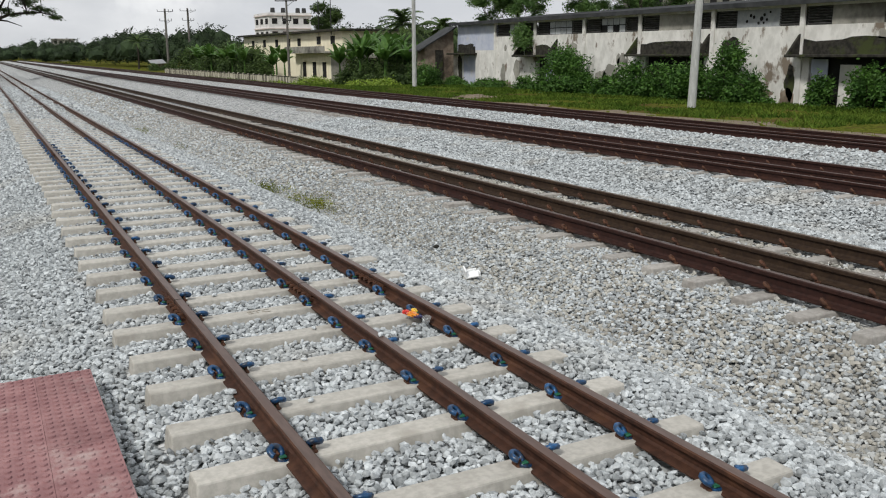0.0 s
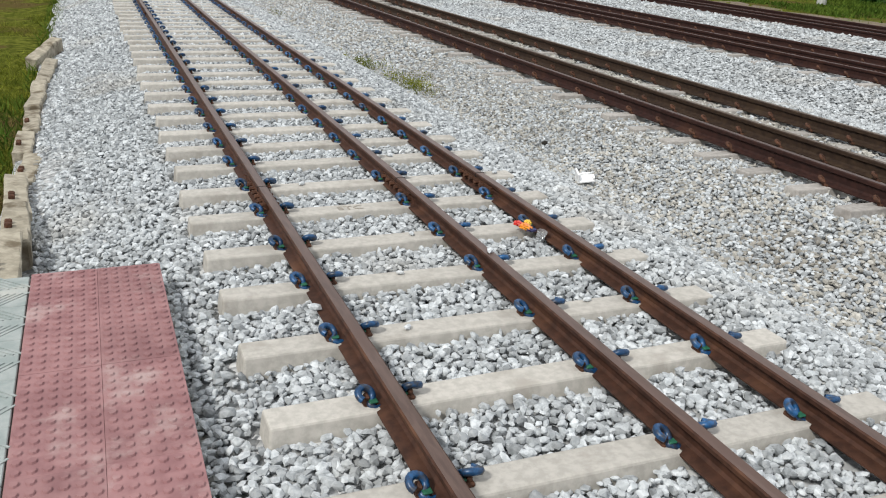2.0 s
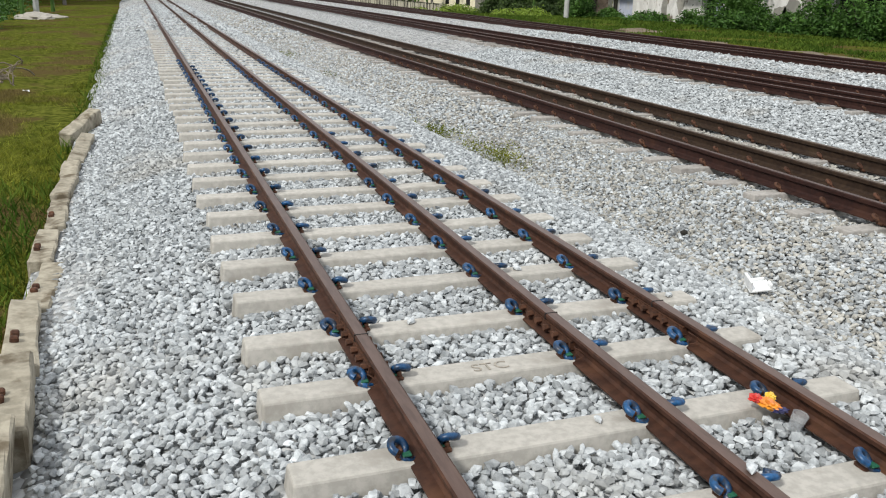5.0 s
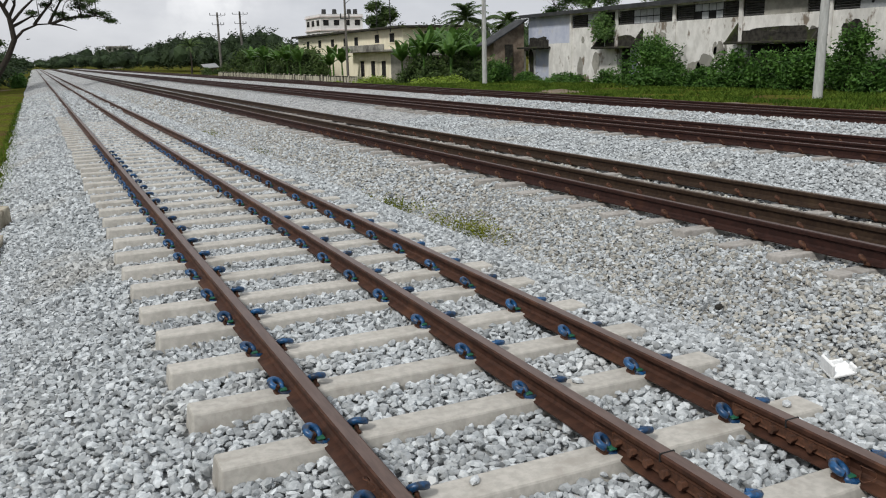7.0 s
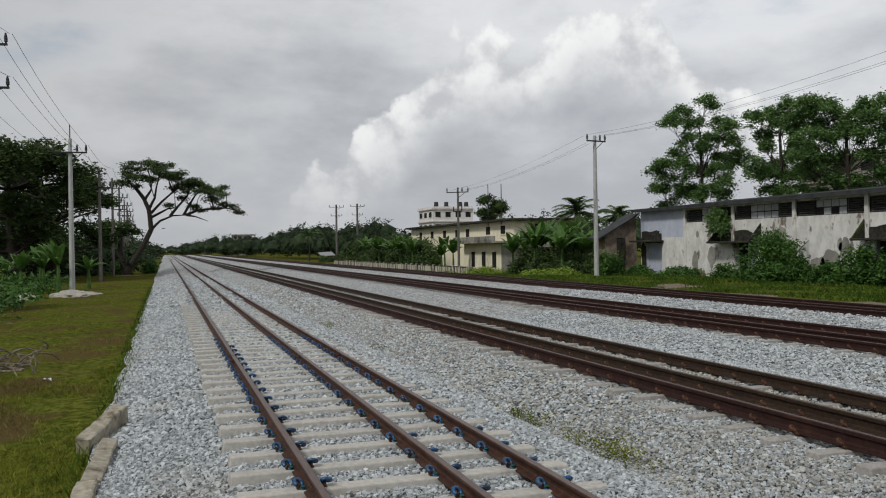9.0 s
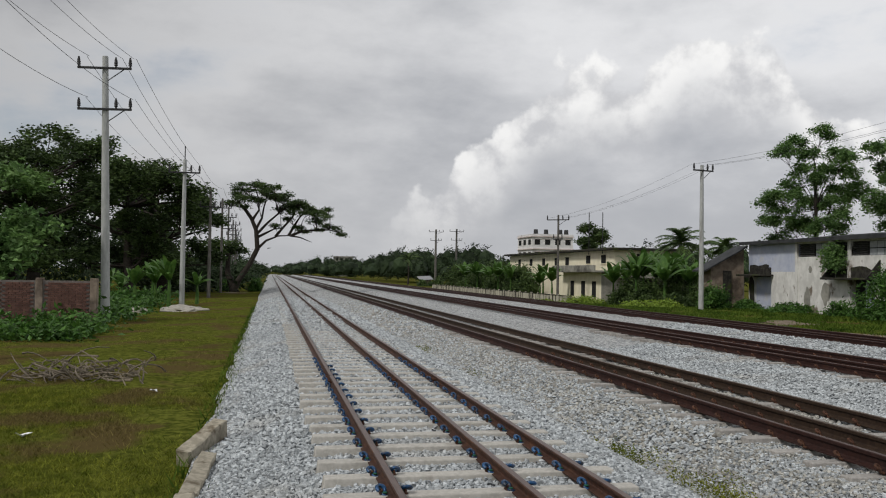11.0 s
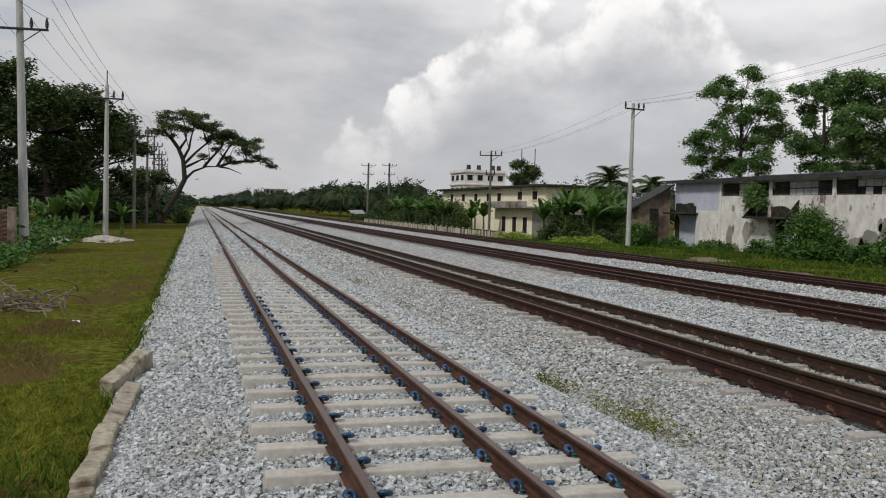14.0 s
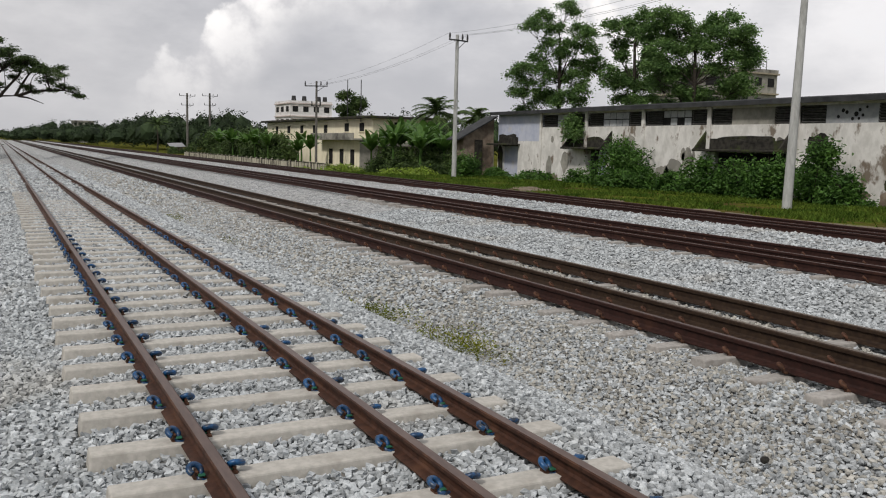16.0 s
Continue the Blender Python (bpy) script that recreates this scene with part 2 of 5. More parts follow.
M_TWIG = mat("dry_grey_brown_twigs", (0.12, 0.10, 0.075), (0.22, 0.185, 0.14), 12, 0.9, 0.3, rnd=0.25)
M_BARK = mat("bark", (0.022, 0.018, 0.014), (0.048, 0.040, 0.032), 9, 0.9, 0.6, dist=0.03)
M_POLE = mat("pale_concrete_pole", (0.36, 0.37, 0.36), (0.45, 0.46, 0.45), 5, 0.85, 0.15, c3=(0.27, 0.27, 0.26), s3=0.8, stretch=(2, 2, 0.5))
M_DPOLE = mat("dark_grey_pole", (0.10, 0.095, 0.085), (0.17, 0.16, 0.145), 5, 0.9, 0.2, c3=(0.07, 0.065, 0.06), s3=0.8, stretch=(2, 2, 0.5))
M_DARK = mat("dark_iron", (0.03, 0.03, 0.032), (0.06, 0.06, 0.06), 12, 0.6, 0.1, 0.4)
M_WALL = mat("weathered_whitewash", (0.58, 0.57, 0.54), (0.76, 0.75, 0.72), 1.6, 0.9, 0.2, c3=(0.20, 0.165, 0.13), s3=0.8, t3=(0.56, 0.64), detail=10, stretch=(1, 1, 0.6))
M_BLUEW = mat("pale_blue_whitewash", (0.42, 0.46, 0.58), (0.52, 0.55, 0.64), 1.5, 0.9, 0.2, c3=(0.50, 0.50, 0.50), s3=0.8)
# also colours the lean-to's door opening, there as painted shade
M_MOSS = mat("black_moss_concrete", (0.016, 0.015, 0.013), (0.045, 0.042, 0.034), 4, 0.95, 0.5, c3=(0.045, 0.055, 0.018), s3=0.9, t3=(0.52, 0.65))
M_ROOF = mat("dark_corrugated_roofing", (0.026, 0.028, 0.03), (0.05, 0.052, 0.055), 2, 0.8, 0.2, 0.0)
M_LOUV = mat("dark_louvre_slats", (0.05, 0.05, 0.05), (0.10, 0.10, 0.098), 6, 0.8, 0.1)
# near-black for sheets in openings and gaps: the shade inside is painted
M_SHADE = mat("opening_shade_black", (0.012, 0.012, 0.012), (0.02, 0.02, 0.02), 2, 0.95, 0.0)
M_GLASSY = mat("dusty_window_pane", (0.30, 0.32, 0.34), (0.40, 0.42, 0.43), 3, 0.35, 0.05, spec=0.5, rnd=0.2)
M_YEL = mat("cream_plaster", (0.78, 0.72, 0.54), (0.86, 0.80, 0.62), 1.6, 0.9, 0.15, c3=(0.38, 0.34, 0.25), s3=0.5, t3=(0.62, 0.74), stretch=(1, 1, 0.5))
M_STAIN = mat("grey_stained_plaster", (0.23, 0.225, 0.20), (0.34, 0.33, 0.29), 1.5, 0.92, 0.2, c3=(0.09, 0.085, 0.075), s3=0.35, t3=(0.48, 0.66))
M_BRICK = mat("brown_red_brick", (0.095, 0.048, 0.038), (0.15, 0.078, 0.060), 6, 0.9, 0.3, rnd=0.2)
M_MORT = mat("mortar", (0.13, 0.11, 0.10), (0.18, 0.16, 0.145), 8, 0.95, 0.3)
M_SHED = mat("dirty_brown_grey_render", (0.19, 0.145, 0.11), (0.29, 0.235, 0.185), 2.2, 0.95, 0.4, c3=(0.09, 0.07, 0.055), s3=0.6, t3=(0.48, 0.64))
M_WHITE = mat("white_plaster", (0.66, 0.65, 0.64), (0.76, 0.75, 0.73), 0.6, 0.85, 0.05, c3=(0.50, 0.46, 0.45), s3=0.2)
M_PINK = mat("pale_pink_plaster", (0.58, 0.50, 0.48), (0.66, 0.58, 0.55), 0.6, 0.85, 0.05)
M_FOAM = mat("white_polystyrene", (0.74, 0.75, 0.75), (0.82, 0.83, 0.83), 40, 0.7, 0.15, dist=0.002)
M_SAND = mat("pale_sand", (0.30, 0.28, 0.24), (0.40, 0.375, 0.33), 5, 0.95, 0.4)
M_TYRE = mat("black_rubber", (0.018, 0.018, 0.018), (0.03, 0.03, 0.03), 20, 0.7, 0.2)
M_ORANGE = mat("orange_plastic_film", (0.62, 0.16, 0.02), (0.72, 0.30, 0.03), 30, 0.3, 0.2, spec=0.5)
M_CRIM = mat("red_plastic_film", (0.50, 0.02, 0.02), (0.60, 0.05, 0.03), 30, 0.3, 0.2, spec=0.5)
M_YELF = mat("yellow_plastic_film", (0.70, 0.42, 0.03), (0.80, 0.60, 0.10), 30, 0.3, 0.2, spec=0.5)
M_NAVY = mat("navy_plastic_film", (0.02, 0.02, 0.07), (0.04, 0.04, 0.12), 30, 0.3, 0.2, spec=0.5)
M_TIN = mat("rusty_tin_sheet", (0.24, 0.245, 0.25), (0.32, 0.325, 0.33), 3, 0.5, 0.1, 0.4, c3=(0.25, 0.15, 0.09), s3=0.6)
M_CUP = bpy.data.materials.new("clear_plastic")
M_CUP.use_nodes = True
cp = M_CUP.node_tree.nodes["Principled BSDF"]
cp.inputs["Base Color"].default_value, cp.inputs["Transmission Weight"].default_value = (0.85, 0.87, 0.88, 1), 0.8
cp.inputs["Roughness"].default_value, cp.inputs["IOR"].default_value = 0.15, 1.1

# ---- building helpers ----
RNG = np.random.default_rng(7)


def np_mesh(name, verts, faces, smooth=False):
    """A mesh from arrays: faces all with the same number of corners, or a list of such arrays."""
    me = bpy.data.meshes.new(name)
    if not isinstance(faces, list):
        faces = [faces]
    faces = [np.asarray(f, dtype=np.int32) for f in faces if len(f)]
    loops = np.concatenate([f.ravel() for f in faces])
    totals = np.concatenate([np.full(len(f), f.shape[1], dtype=np.int32) for f in faces])
    starts = np.concatenate([[0], np.cumsum(totals)[:-1]]).astype(np.int32)
    me.vertices.add(len(verts))
    me.vertices.foreach_set("co", np.asarray(verts, dtype=np.float32).ravel())
    me.loops.add(len(loops))
    me.loops.foreach_set("vertex_index", loops)
    me.polygons.add(len(totals))
    me.polygons.foreach_set("loop_start", starts)
    me.polygons.foreach_set("loop_total", totals)
    me.polygons.foreach_set("use_smooth", np.full(len(totals), smooth, dtype=bool))
    me.update(calc_edges=True)
    me.validate()
    return me


def put(name, me, material, parent=None, label="", at=None):
    if material and not me.materials:
        me.materials.append(material)
    ob = new(name, me)
    if parent is not None:
        ob.parent = parent
    if at is not None:
        ob.matrix_basis = at
    if label:
        ob["label"] = label
    return ob


def part(name, bm, material, parent, label="", at=None):
    me = bpy.data.meshes.new(name)
    bm.normal_update()
    bm.to_mesh(me)
    bm.free()
    return put(name, me, material, parent, label, at)


def empty(name, at, label, category, group="", kind=""):
    ob = new(name)
    ob.empty_display_size = 0.2
    ob.matrix_basis = at
    return tagged(ob, label, category, group, kind)


def bx(bm, x0, x1, y0, y1, z0, z1, bevel=0.0):
    """A box by its faces, with bevelled edges where asked."""
    r = bmesh.ops.create_cube(bm, size=1.0)
    vs = r["verts"]
    for v in vs:
        v.co = Vector(((x0 + x1) / 2 + v.co.x * (x1 - x0), (y0 + y1) / 2 + v.co.y * (y1 - y0), (z0 + z1) / 2 + v.co.z * (z1 - z0)))
    if bevel:
        es = list({e for v in vs for e in v.link_edges})
        bmesh.ops.bevel(bm, geom=es, offset=bevel, segments=1, affect="EDGES", profile=0.5)


def box(x0, x1, y0, y1, z0, z1, bevel=0.0):
    bm = bmesh.new()
    bx(bm, x0, x1, y0, y1, z0, z1, bevel)
    return bm


def tube_arrays(pts, radii, sides=8, cap=True):
    pts = np.asarray(pts, dtype=float)
    radii = np.broadcast_to(np.asarray(radii, dtype=float), (len(pts),))
    d = np.gradient(pts, axis=0)
    d /= np.linalg.norm(d, axis=1, keepdims=True) + 1e-9
    ref = np.array([0, 0, 1.0]) if abs(d[0][2]) < 0.9 else np.array([1.0, 0, 0])
    u = np.cross(d, ref)
    u /= np.linalg.norm(u, axis=1, keepdims=True) + 1e-9
    w = np.cross(d, u)
    a = np.linspace(0, 2 * np.pi, sides, endpoint=False)
    v = (pts[:, None] + radii[:, None, None] * (np.cos(a)[None, :, None] * u[:, None] + np.sin(a)[None, :, None] * w[:, None])).reshape(-1, 3)
    f = []
    n = len(pts)
    for i in range(n - 1):
        for j in range(sides):
            k = (j + 1) % sides
            f.append((i * sides + j, i * sides + k, (i + 1) * sides + k, (i + 1) * sides + j))
    return v, np.array(f)


def join_tubes(list_of):
    vs, fs, o = [], [], 0
    for v, f in list_of:
        vs.append(v)
        fs.append(f + o)
        o += len(v)
    return np.concatenate(vs), np.concatenate(fs)


def leaves(centres, spread, n, size, flat=0.75, droop=0.0, rng=RNG):
    """n leaf blades (pointed quads) scattered round the centres."""
    c = np.asarray(centres)
    pick = rng.integers(0, len(c), n)
    p = c[pick] + rng.normal(0, 1, (n, 3)) * np.asarray(spread)
    d = rng.normal(0, 1, (n, 3))
    d[:, 2] = d[:, 2] * (1 - flat) - droop
    d /= np.linalg.norm(d, axis=1, keepdims=True) + 1e-9
    s = rng.normal(0, 1, (n, 3))
    s -= (s * d).sum(1, keepdims=True) * d
    s[:, 2] *= 0.6
    s /= np.linalg.norm(s, axis=1, keepdims=True) + 1e-9
    ln = size * rng.uniform(0.6, 1.4, (n, 1))
    up = np.cross(d, s) * ln * 0.12
    v = np.stack([p, p + d * ln * 0.45 + s * ln * 0.26 + up, p + d * ln, p + d * ln * 0.45 - s * ln * 0.26 + up], 1).reshape(-1, 3)
    f = np.arange(4 * n).reshape(-1, 4)
    return v, f


def wire(name, a, b, sag, r=0.012, parent=None, group="", n=14):
    a, b = np.asarray(a, float), np.asarray(b, float)
    t = np.linspace(0, 1, n)[:, None]
    pts = a + (b - a) * t
    pts[:, 2] -= (sag * 4 * t * (1 - t))[:, 0]
    ob = put(name, np_mesh(name, *tube_arrays(pts, r, 4)), M_DARK, parent)
    return ob


# ---- ground ----
PROFILE = ((-1.9, -0.40), (-1.62, -0.33), (-0.9, -0.11), (-0.55, -0.045), (0.0, -0.008), (1.75, -0.004), (2.2, 0.012), (2.6, -0.05), (3.35, -0.42), (3.7, -0.45), (4.7, -0.222),
           (5.2, -0.205), (7.4, -0.18), (7.9, -0.20), (9.2, -0.40), (10.5, -0.22), (13.3, -0.20), (13.9, -0.22), (15.1, -0.34), (16.2, -0.16), (18.8, -0.17), (19.8, -0.40))
PX, PZ = np.array([p[0] for p in PROFILE]), np.array([p[1] for p in PROFILE])


def bed(x):
    return np.interp(x, PX, PZ)


def smooth(v, a, b):
    t = np.clip((v - a) / (b - a), 0, 1)
    return t * t * (3 - 2 * t)


def land(x, y):
    """Height of the soil beside the tracks."""
    x, y = np.asarray(x, float), np.asarray(y, float)
    z = -0.50 - 0.15 * smooth(-x, 4, 14) - 0.1 * smooth(x, 20, 26) * 1.0 - 0.45 * smooth(y, 60, 95) * smooth(x, 15, 24)
    z = z + 0.10 * smooth(x, 19, 20) + 0.035 * np.sin(x * 1.3 + y * 0.21) * np.cos(y * 0.37) * (np.abs(x) < 60)
    return np.where((x > -1.7) & (x < 19.6), -0.62, z)


gx = np.unique(np.concatenate([[-2500, -900, -400, -200, -110], np.linspace(-70, -14, 24), np.linspace(-13, -1.9, 23), [-1.71, -1.69], np.linspace(-1, 19, 8), [19.58, 19.62], np.linspace(20.2, 36, 28), np.linspace(38, 80, 14), [120, 220, 450, 1000, 2500]]))
gy = np.unique(np.concatenate([[-900, -300, -100, -40], np.linspace(-20, 40, 90), np.linspace(41, 140, 80), np.linspace(150, 500, 24), [700, 1100, 1800, 3000]]))
GX, GY = np.meshgrid(gx, gy)
gv = np.stack([GX, GY, land(GX, GY)], -1).reshape(-1, 3)
nx, ny = len(gx), len(gy)
ii, jj = np.meshgrid(np.arange(nx - 1), np.arange(ny - 1))
q = (jj * nx + ii).ravel()
ground = put("ground", np_mesh("ground", gv, np.stack([q, q + 1, q + nx + 1, q + nx], 1), True), M_GRASS)
tagged(ground, "patchy green grass ground with bare brown soil", "ground", kind="structure")

# ballast bed under all four tracks
bxs = np.unique(np.concatenate([PX, np.linspace(-1.9, 19.8, 60)]))
bys = np.concatenate([np.linspace(-14, 60, 120), np.linspace(64, 460, 60)])
BXX, BYY = np.meshgrid(bxs, bys)
hz = bed(BXX) - 0.028 * (BYY < 36) * (BXX > -1.5) * (BXX < 11) + 0.02 * np.sin(BXX * 7 + BYY * 3.1) * np.cos(BYY * 5.3)
edge_wob = 0.05 * np.sin(BYY * 1.7) + 0.03 * np.sin(BYY * 4.1)
BX2 = np.where(BXX < -1.2, BXX + np.where(BYY > 16, edge_wob, 0), BXX)
nbx = len(bxs)
ii, jj = np.meshgrid(np.arange(nbx - 1), np.arange(len(bys) - 1))
q = (jj * nbx + ii).ravel()
bedob = put("ballast_bed", np_mesh("ballast_bed", np.stack([BX2, BYY, hz], -1).reshape(-1, 3), np.stack([q, q + 1, q + nbx + 1, q + nbx], 1), True), M_BED)
tagged(bedob, "bed of pale grey crushed stone ballast", "ballast", kind="structure")

# ---- tracks ----
RAILS = {0: (-0.01, 1.06, 1.736), 1: (5.36, 6.03, 7.08), 2: (11.2, 11.9, 12.97), 3: (16.9, 17.6, 18.65)}
SLEEPER_TOP = (0.046, -0.15, -0.15, -0.16)
PITCH, FIRST = 0.657, 8.243
SLEEPER_HALF = 0.100
PROF = ((-0.075, 0.0), (-0.075, 0.012), (-0.02, 0.03), (-0.0085, 0.05), (-0.0085, 0.115), (-0.033, 0.13), (-0.036, 0.162), (-0.028, 0.172), (0.028, 0.172), (0.036, 0.162), (0.033, 0.13), (0.0085, 0.115), (0.0085, 0.05), (0.02, 0.03), (0.075, 0.012), (0.075, 0.0))


def rail(name, x, z, y0, y1, m_body, m_head, parent, label="", tall=1.0):
    ys = np.concatenate([np.linspace(y0, min(y1, 60), 8), np.linspace(70, y1, 5)])
    p = np.array(PROF) * np.array([1, tall])
    n = len(p)
    v = np.concatenate([np.stack([p[:, 0] + x, np.full(n, y), p[:, 1] + z], 1) for y in ys])
    f = [(i * n + j, i * n + (j + 1) % n, (i + 1) * n + (j + 1) % n, (i + 1) * n + j) for i in range(len(ys) - 1) for j in range(n)]
    me = np_mesh(name, v, np.array(f))
    me.materials.append(m_body)
    me.materials.append(m_head)
    me.polygons.foreach_set("material_index", [1 if (k % n) in (7,) else 0 for k in range(len(f))])
    return put(name, me, None, parent, label)


def sleeper_mesh(name, length, top_w=0.175, bot_w=0.235, h=0.2):
    bm = bmesh.new()
    bx(bm, 0, length, -bot_w / 2, bot_w / 2, -h, 0)
    for v in bm.verts:
        if v.co.z > -h / 2:
            v.co.y *= top_w / bot_w
            v.co.x += 0.02 if v.co.x < length / 2 else -0.02
    bmesh.ops.bevel(bm, geom=list(bm.edges), offset=0.012, segments=2, affect="EDGES", profile=0.5)
    me = bpy.data.meshes.new(name)
    bm.to_mesh(me)
    bm.free()
    return me


def clip_mesh(name, r_ring=0.037, r_rod=0.0170):
    """A sprung rail clip: an open ring of round bar with one leg lying along the rail foot."""
    a = np.linspace(radians(-60), radians(245), 15)
    ring = np.stack([np.cos(a) * r_ring, np.sin(a) * r_ring * 0.95, 0.006 * a], 1)
    leg = np.array([[0.050, -0.052, 0.0], [0.078, -0.040, -0.006]])
    pts = np.concatenate([leg[::-1], ring])
    v, f = tube_arrays(pts, r_rod, 7)
    return np_mesh(name, v, f, True)


def shoulder_mesh(name):
    bm = bmesh.new()
    bx(bm, -0.018, 0.045, -0.034, 0.034, -0.01, 0.020, 0.008)
    bx(bm, -0.010, 0.012, -0.022, 0.022, 0.014, 0.044, 0.006)
    me = bpy.data.meshes.new(name)
    bm.to_mesh(me)
    bm.free()
    return me


ME_CLIP, ME_CLIP2 = clip_mesh("rail_clip"), clip_mesh("rail_clip_rusty")
ME_CLIP.materials.append(M_BLUE)
ME_CLIP2.materials.append(M_RUST)
ME_SHO = shoulder_mesh("clip_shoulder")
ME_SHO.materials.append(M_RUST)
ME_INS = bpy.data.meshes.new("insulator")
ib = box(0.016, 0.055, -0.036, 0.006, 0.010, 0.021, 0.004)
ib.to_mesh(ME_INS)
ib.free()
ME_INS.materials.append(M_GREEN)
ME_SLP = sleeper_mesh("sleeper", 2.76, 0.168)
ME_SLP.materials.append(M_CONC)
ME_SLP2 = sleeper_mesh("sleeper_far", 2.74)
ME_SLP2.materials.append(M_SLP2)
track_labels = ("three-rail railway track on pale concrete sleepers with blue clips", "rusty three-rail railway track half buried in grey ballast",
                "dark rusty three-rail railway track in grey ballast", "old dark rusty railway track beside the grass")
SLEEPERS = []
for k in range(4):
    top_z = SLEEPER_TOP[k]
    tr = empty("railway_track", Matrix.Identity(4), track_labels[k], "railway track", "parallel railway tracks")
    for j, x in enumerate(RAILS[k]):
        if k == 0:
            rail("rail", x, 0.034, -14, 460, M_RAIL, M_HEAD, tr, tall=0.651)
        elif k == 1 and j:
            rail("rail", x, top_z, -14, 460, M_RAIL3, M_HEAD3, tr, "brown weathered rail")
        else:
            rail("rail", x, top_z, -14, 460, M_RAIL2, M_HEAD2, tr)
    i0, i1 = (int((-6 - FIRST) / PITCH), int((60 - FIRST) / PITCH)) if k == 0 else (int((1 - FIRST) / PITCH), int((36 - FIRST) / PITCH))
    left = RAILS[k][0] - (0.50 if k else 0.57)
    for i in range(i0, i1):
        y = FIRST + PITCH * i + (0 if k == 0 else 0.05 + 0.17 * k) + random.uniform(-0.02, 0.02)
        m = pose(left + random.uniform(-0.025, 0.025), y, top_z - (random.uniform(-0.012, 0.035) if k else 0.036 if y > 32 else 0.026 if y > 22 else 0.010 if y > 15 else 0), 0, 0, random.uniform(-0.9, 0.9))
        s = put("sleeper", ME_SLP if k == 0 else ME_SLP2, None, tr, at=m)
        SLEEPERS.append((k, y, left))
        inv = m.inverted()
        if k == 0 and y < 23:
            for j, x in enumerate(RAILS[0]):
                for side in ((-1, 1) if y < 13 or j == 0 else (-1,)):
                    if y > 22 and side == 1:
                        continue
                    tilt = random.uniform(-9, 9)
                    turn = pose(x + side * 0.108, y, 0.082, 34 + tilt, -side * 16, (0 if side == -1 else 180) + random.uniform(-8, 8))
                    put("rail_clip", ME_CLIP, None, s, at=inv @ turn)
                    if y < 16:
                        put("clip_shoulder", ME_SHO, None, s, at=inv @ pose(x + side * 0.100, y, 0.044, 0, 0, 0 if side == -1 else 180))
                        put("insulator", ME_INS, None, s, at=inv @ pose(x + side * 0.112, y - 0.01, 0.052, 0, 0, 0 if side == -1 else 180))
        elif k in (1, 2) and 3 < y < (26 if k == 1 else 30):
            for x in RAILS[k]:
                put("rail_clip", ME_CLIP2, None, s, "rusty sprung rail clip", inv @ pose(x - 0.12, y, top_z + 0.05, 40, 16, 0))
    if k == 0:
        # bolted rail joints
        for x, jy in [(q, w) for w in (6.62, 19.5) for q in RAILS[0]]:
            for side in (-1, 1):
                fp = box(x + side * 0.010, x + side * 0.034, jy - 0.31, jy + 0.31, 0.064, 0.110, 0.006)
                plate = part("fishplate", fp, M_RUST, tr, "rusty bolted fishplate")
                for b in range(6):
                    by = jy + (-0.26 + 0.104 * b)
                    bm = bmesh.new()
                    bmesh.ops.create_cone(bm, cap_ends=True, segments=6, radius1=0.019, radius2=0.017, depth=0.035, matrix=pose(x + side * 0.05, by, 0.087, 0, 90, 0))
                    part("bolt", bm, M_RUST, plate)
            bm = box(x - 0.037, x + 0.037, jy - 0.004, jy + 0.004, 0.112, 0.1475)
            part("joint_gap", bm, M_SHADE, tr)
            # bond wire loops either side of the joint
            for dy in (-0.42, 0.40):
                a = np.linspace(0, 2 * np.pi, 12)
                pts = np.stack([np.full(12, x - 0.055) + 0.02 * np.cos(a * 2), jy + dy + 0.035 * np.cos(a), 0.095 + 0.032 * np.sin(a)], 1)
                put("bond_wire", np_mesh("bond_wire", *tube_arrays(pts, 0.0022, 4)), M_RUST, tr, "loose looped steel bond wire")

# ---- loose ballast stones ----
PHI = (1 + 5 ** 0.5) / 2
ICO_V = np.array([(-1, PHI, 0), (1, PHI, 0), (-1, -PHI, 0), (1, -PHI, 0), (0, -1, PHI), (0, 1, PHI), (0, -1, -PHI), (0, 1, -PHI), (PHI, 0, -1), (PHI, 0, 1), (-PHI, 0, -1), (-PHI, 0, 1)]) / 1.9
ICO_F = np.array([(0, 11, 5), (0, 5, 1), (0, 1, 7), (0, 7, 10), (0, 10, 11), (1, 5, 9), (5, 11, 4), (11, 10, 2), (10, 7, 6), (7, 1, 8), (3, 9, 4), (3, 4, 2), (3, 2, 6), (3, 6, 8), (3, 8, 9), (4, 9, 5), (2, 4, 11), (6, 2, 10), (8, 6, 7), (9, 8, 1)])
CUBE_V = np.array([(x, y, z) for x in (-1, 1) for y in (-1, 1) for z in (-1, 1)], float) * 0.72
CUBE_F = np.array([(0, 1, 3), (0, 3, 2), (4, 6, 7), (4, 7, 5), (0, 4, 5), (0, 5, 1), (2, 3, 7), (2, 7, 6), (0, 2, 6), (0, 6, 4), (1, 5, 7), (1, 7, 3)])
OCT_V = np.array([(1, 0, 0), (-1, 0, 0), (0, 1, 0), (0, -1, 0), (0, 0, 1), (0, 0, -1)], float)
OCT_F = np.array([(0, 2, 4), (2, 1, 4), (1, 3, 4), (3, 0, 4), (2, 0, 5), (1, 2, 5), (3, 1, 5), (0, 3, 5)])


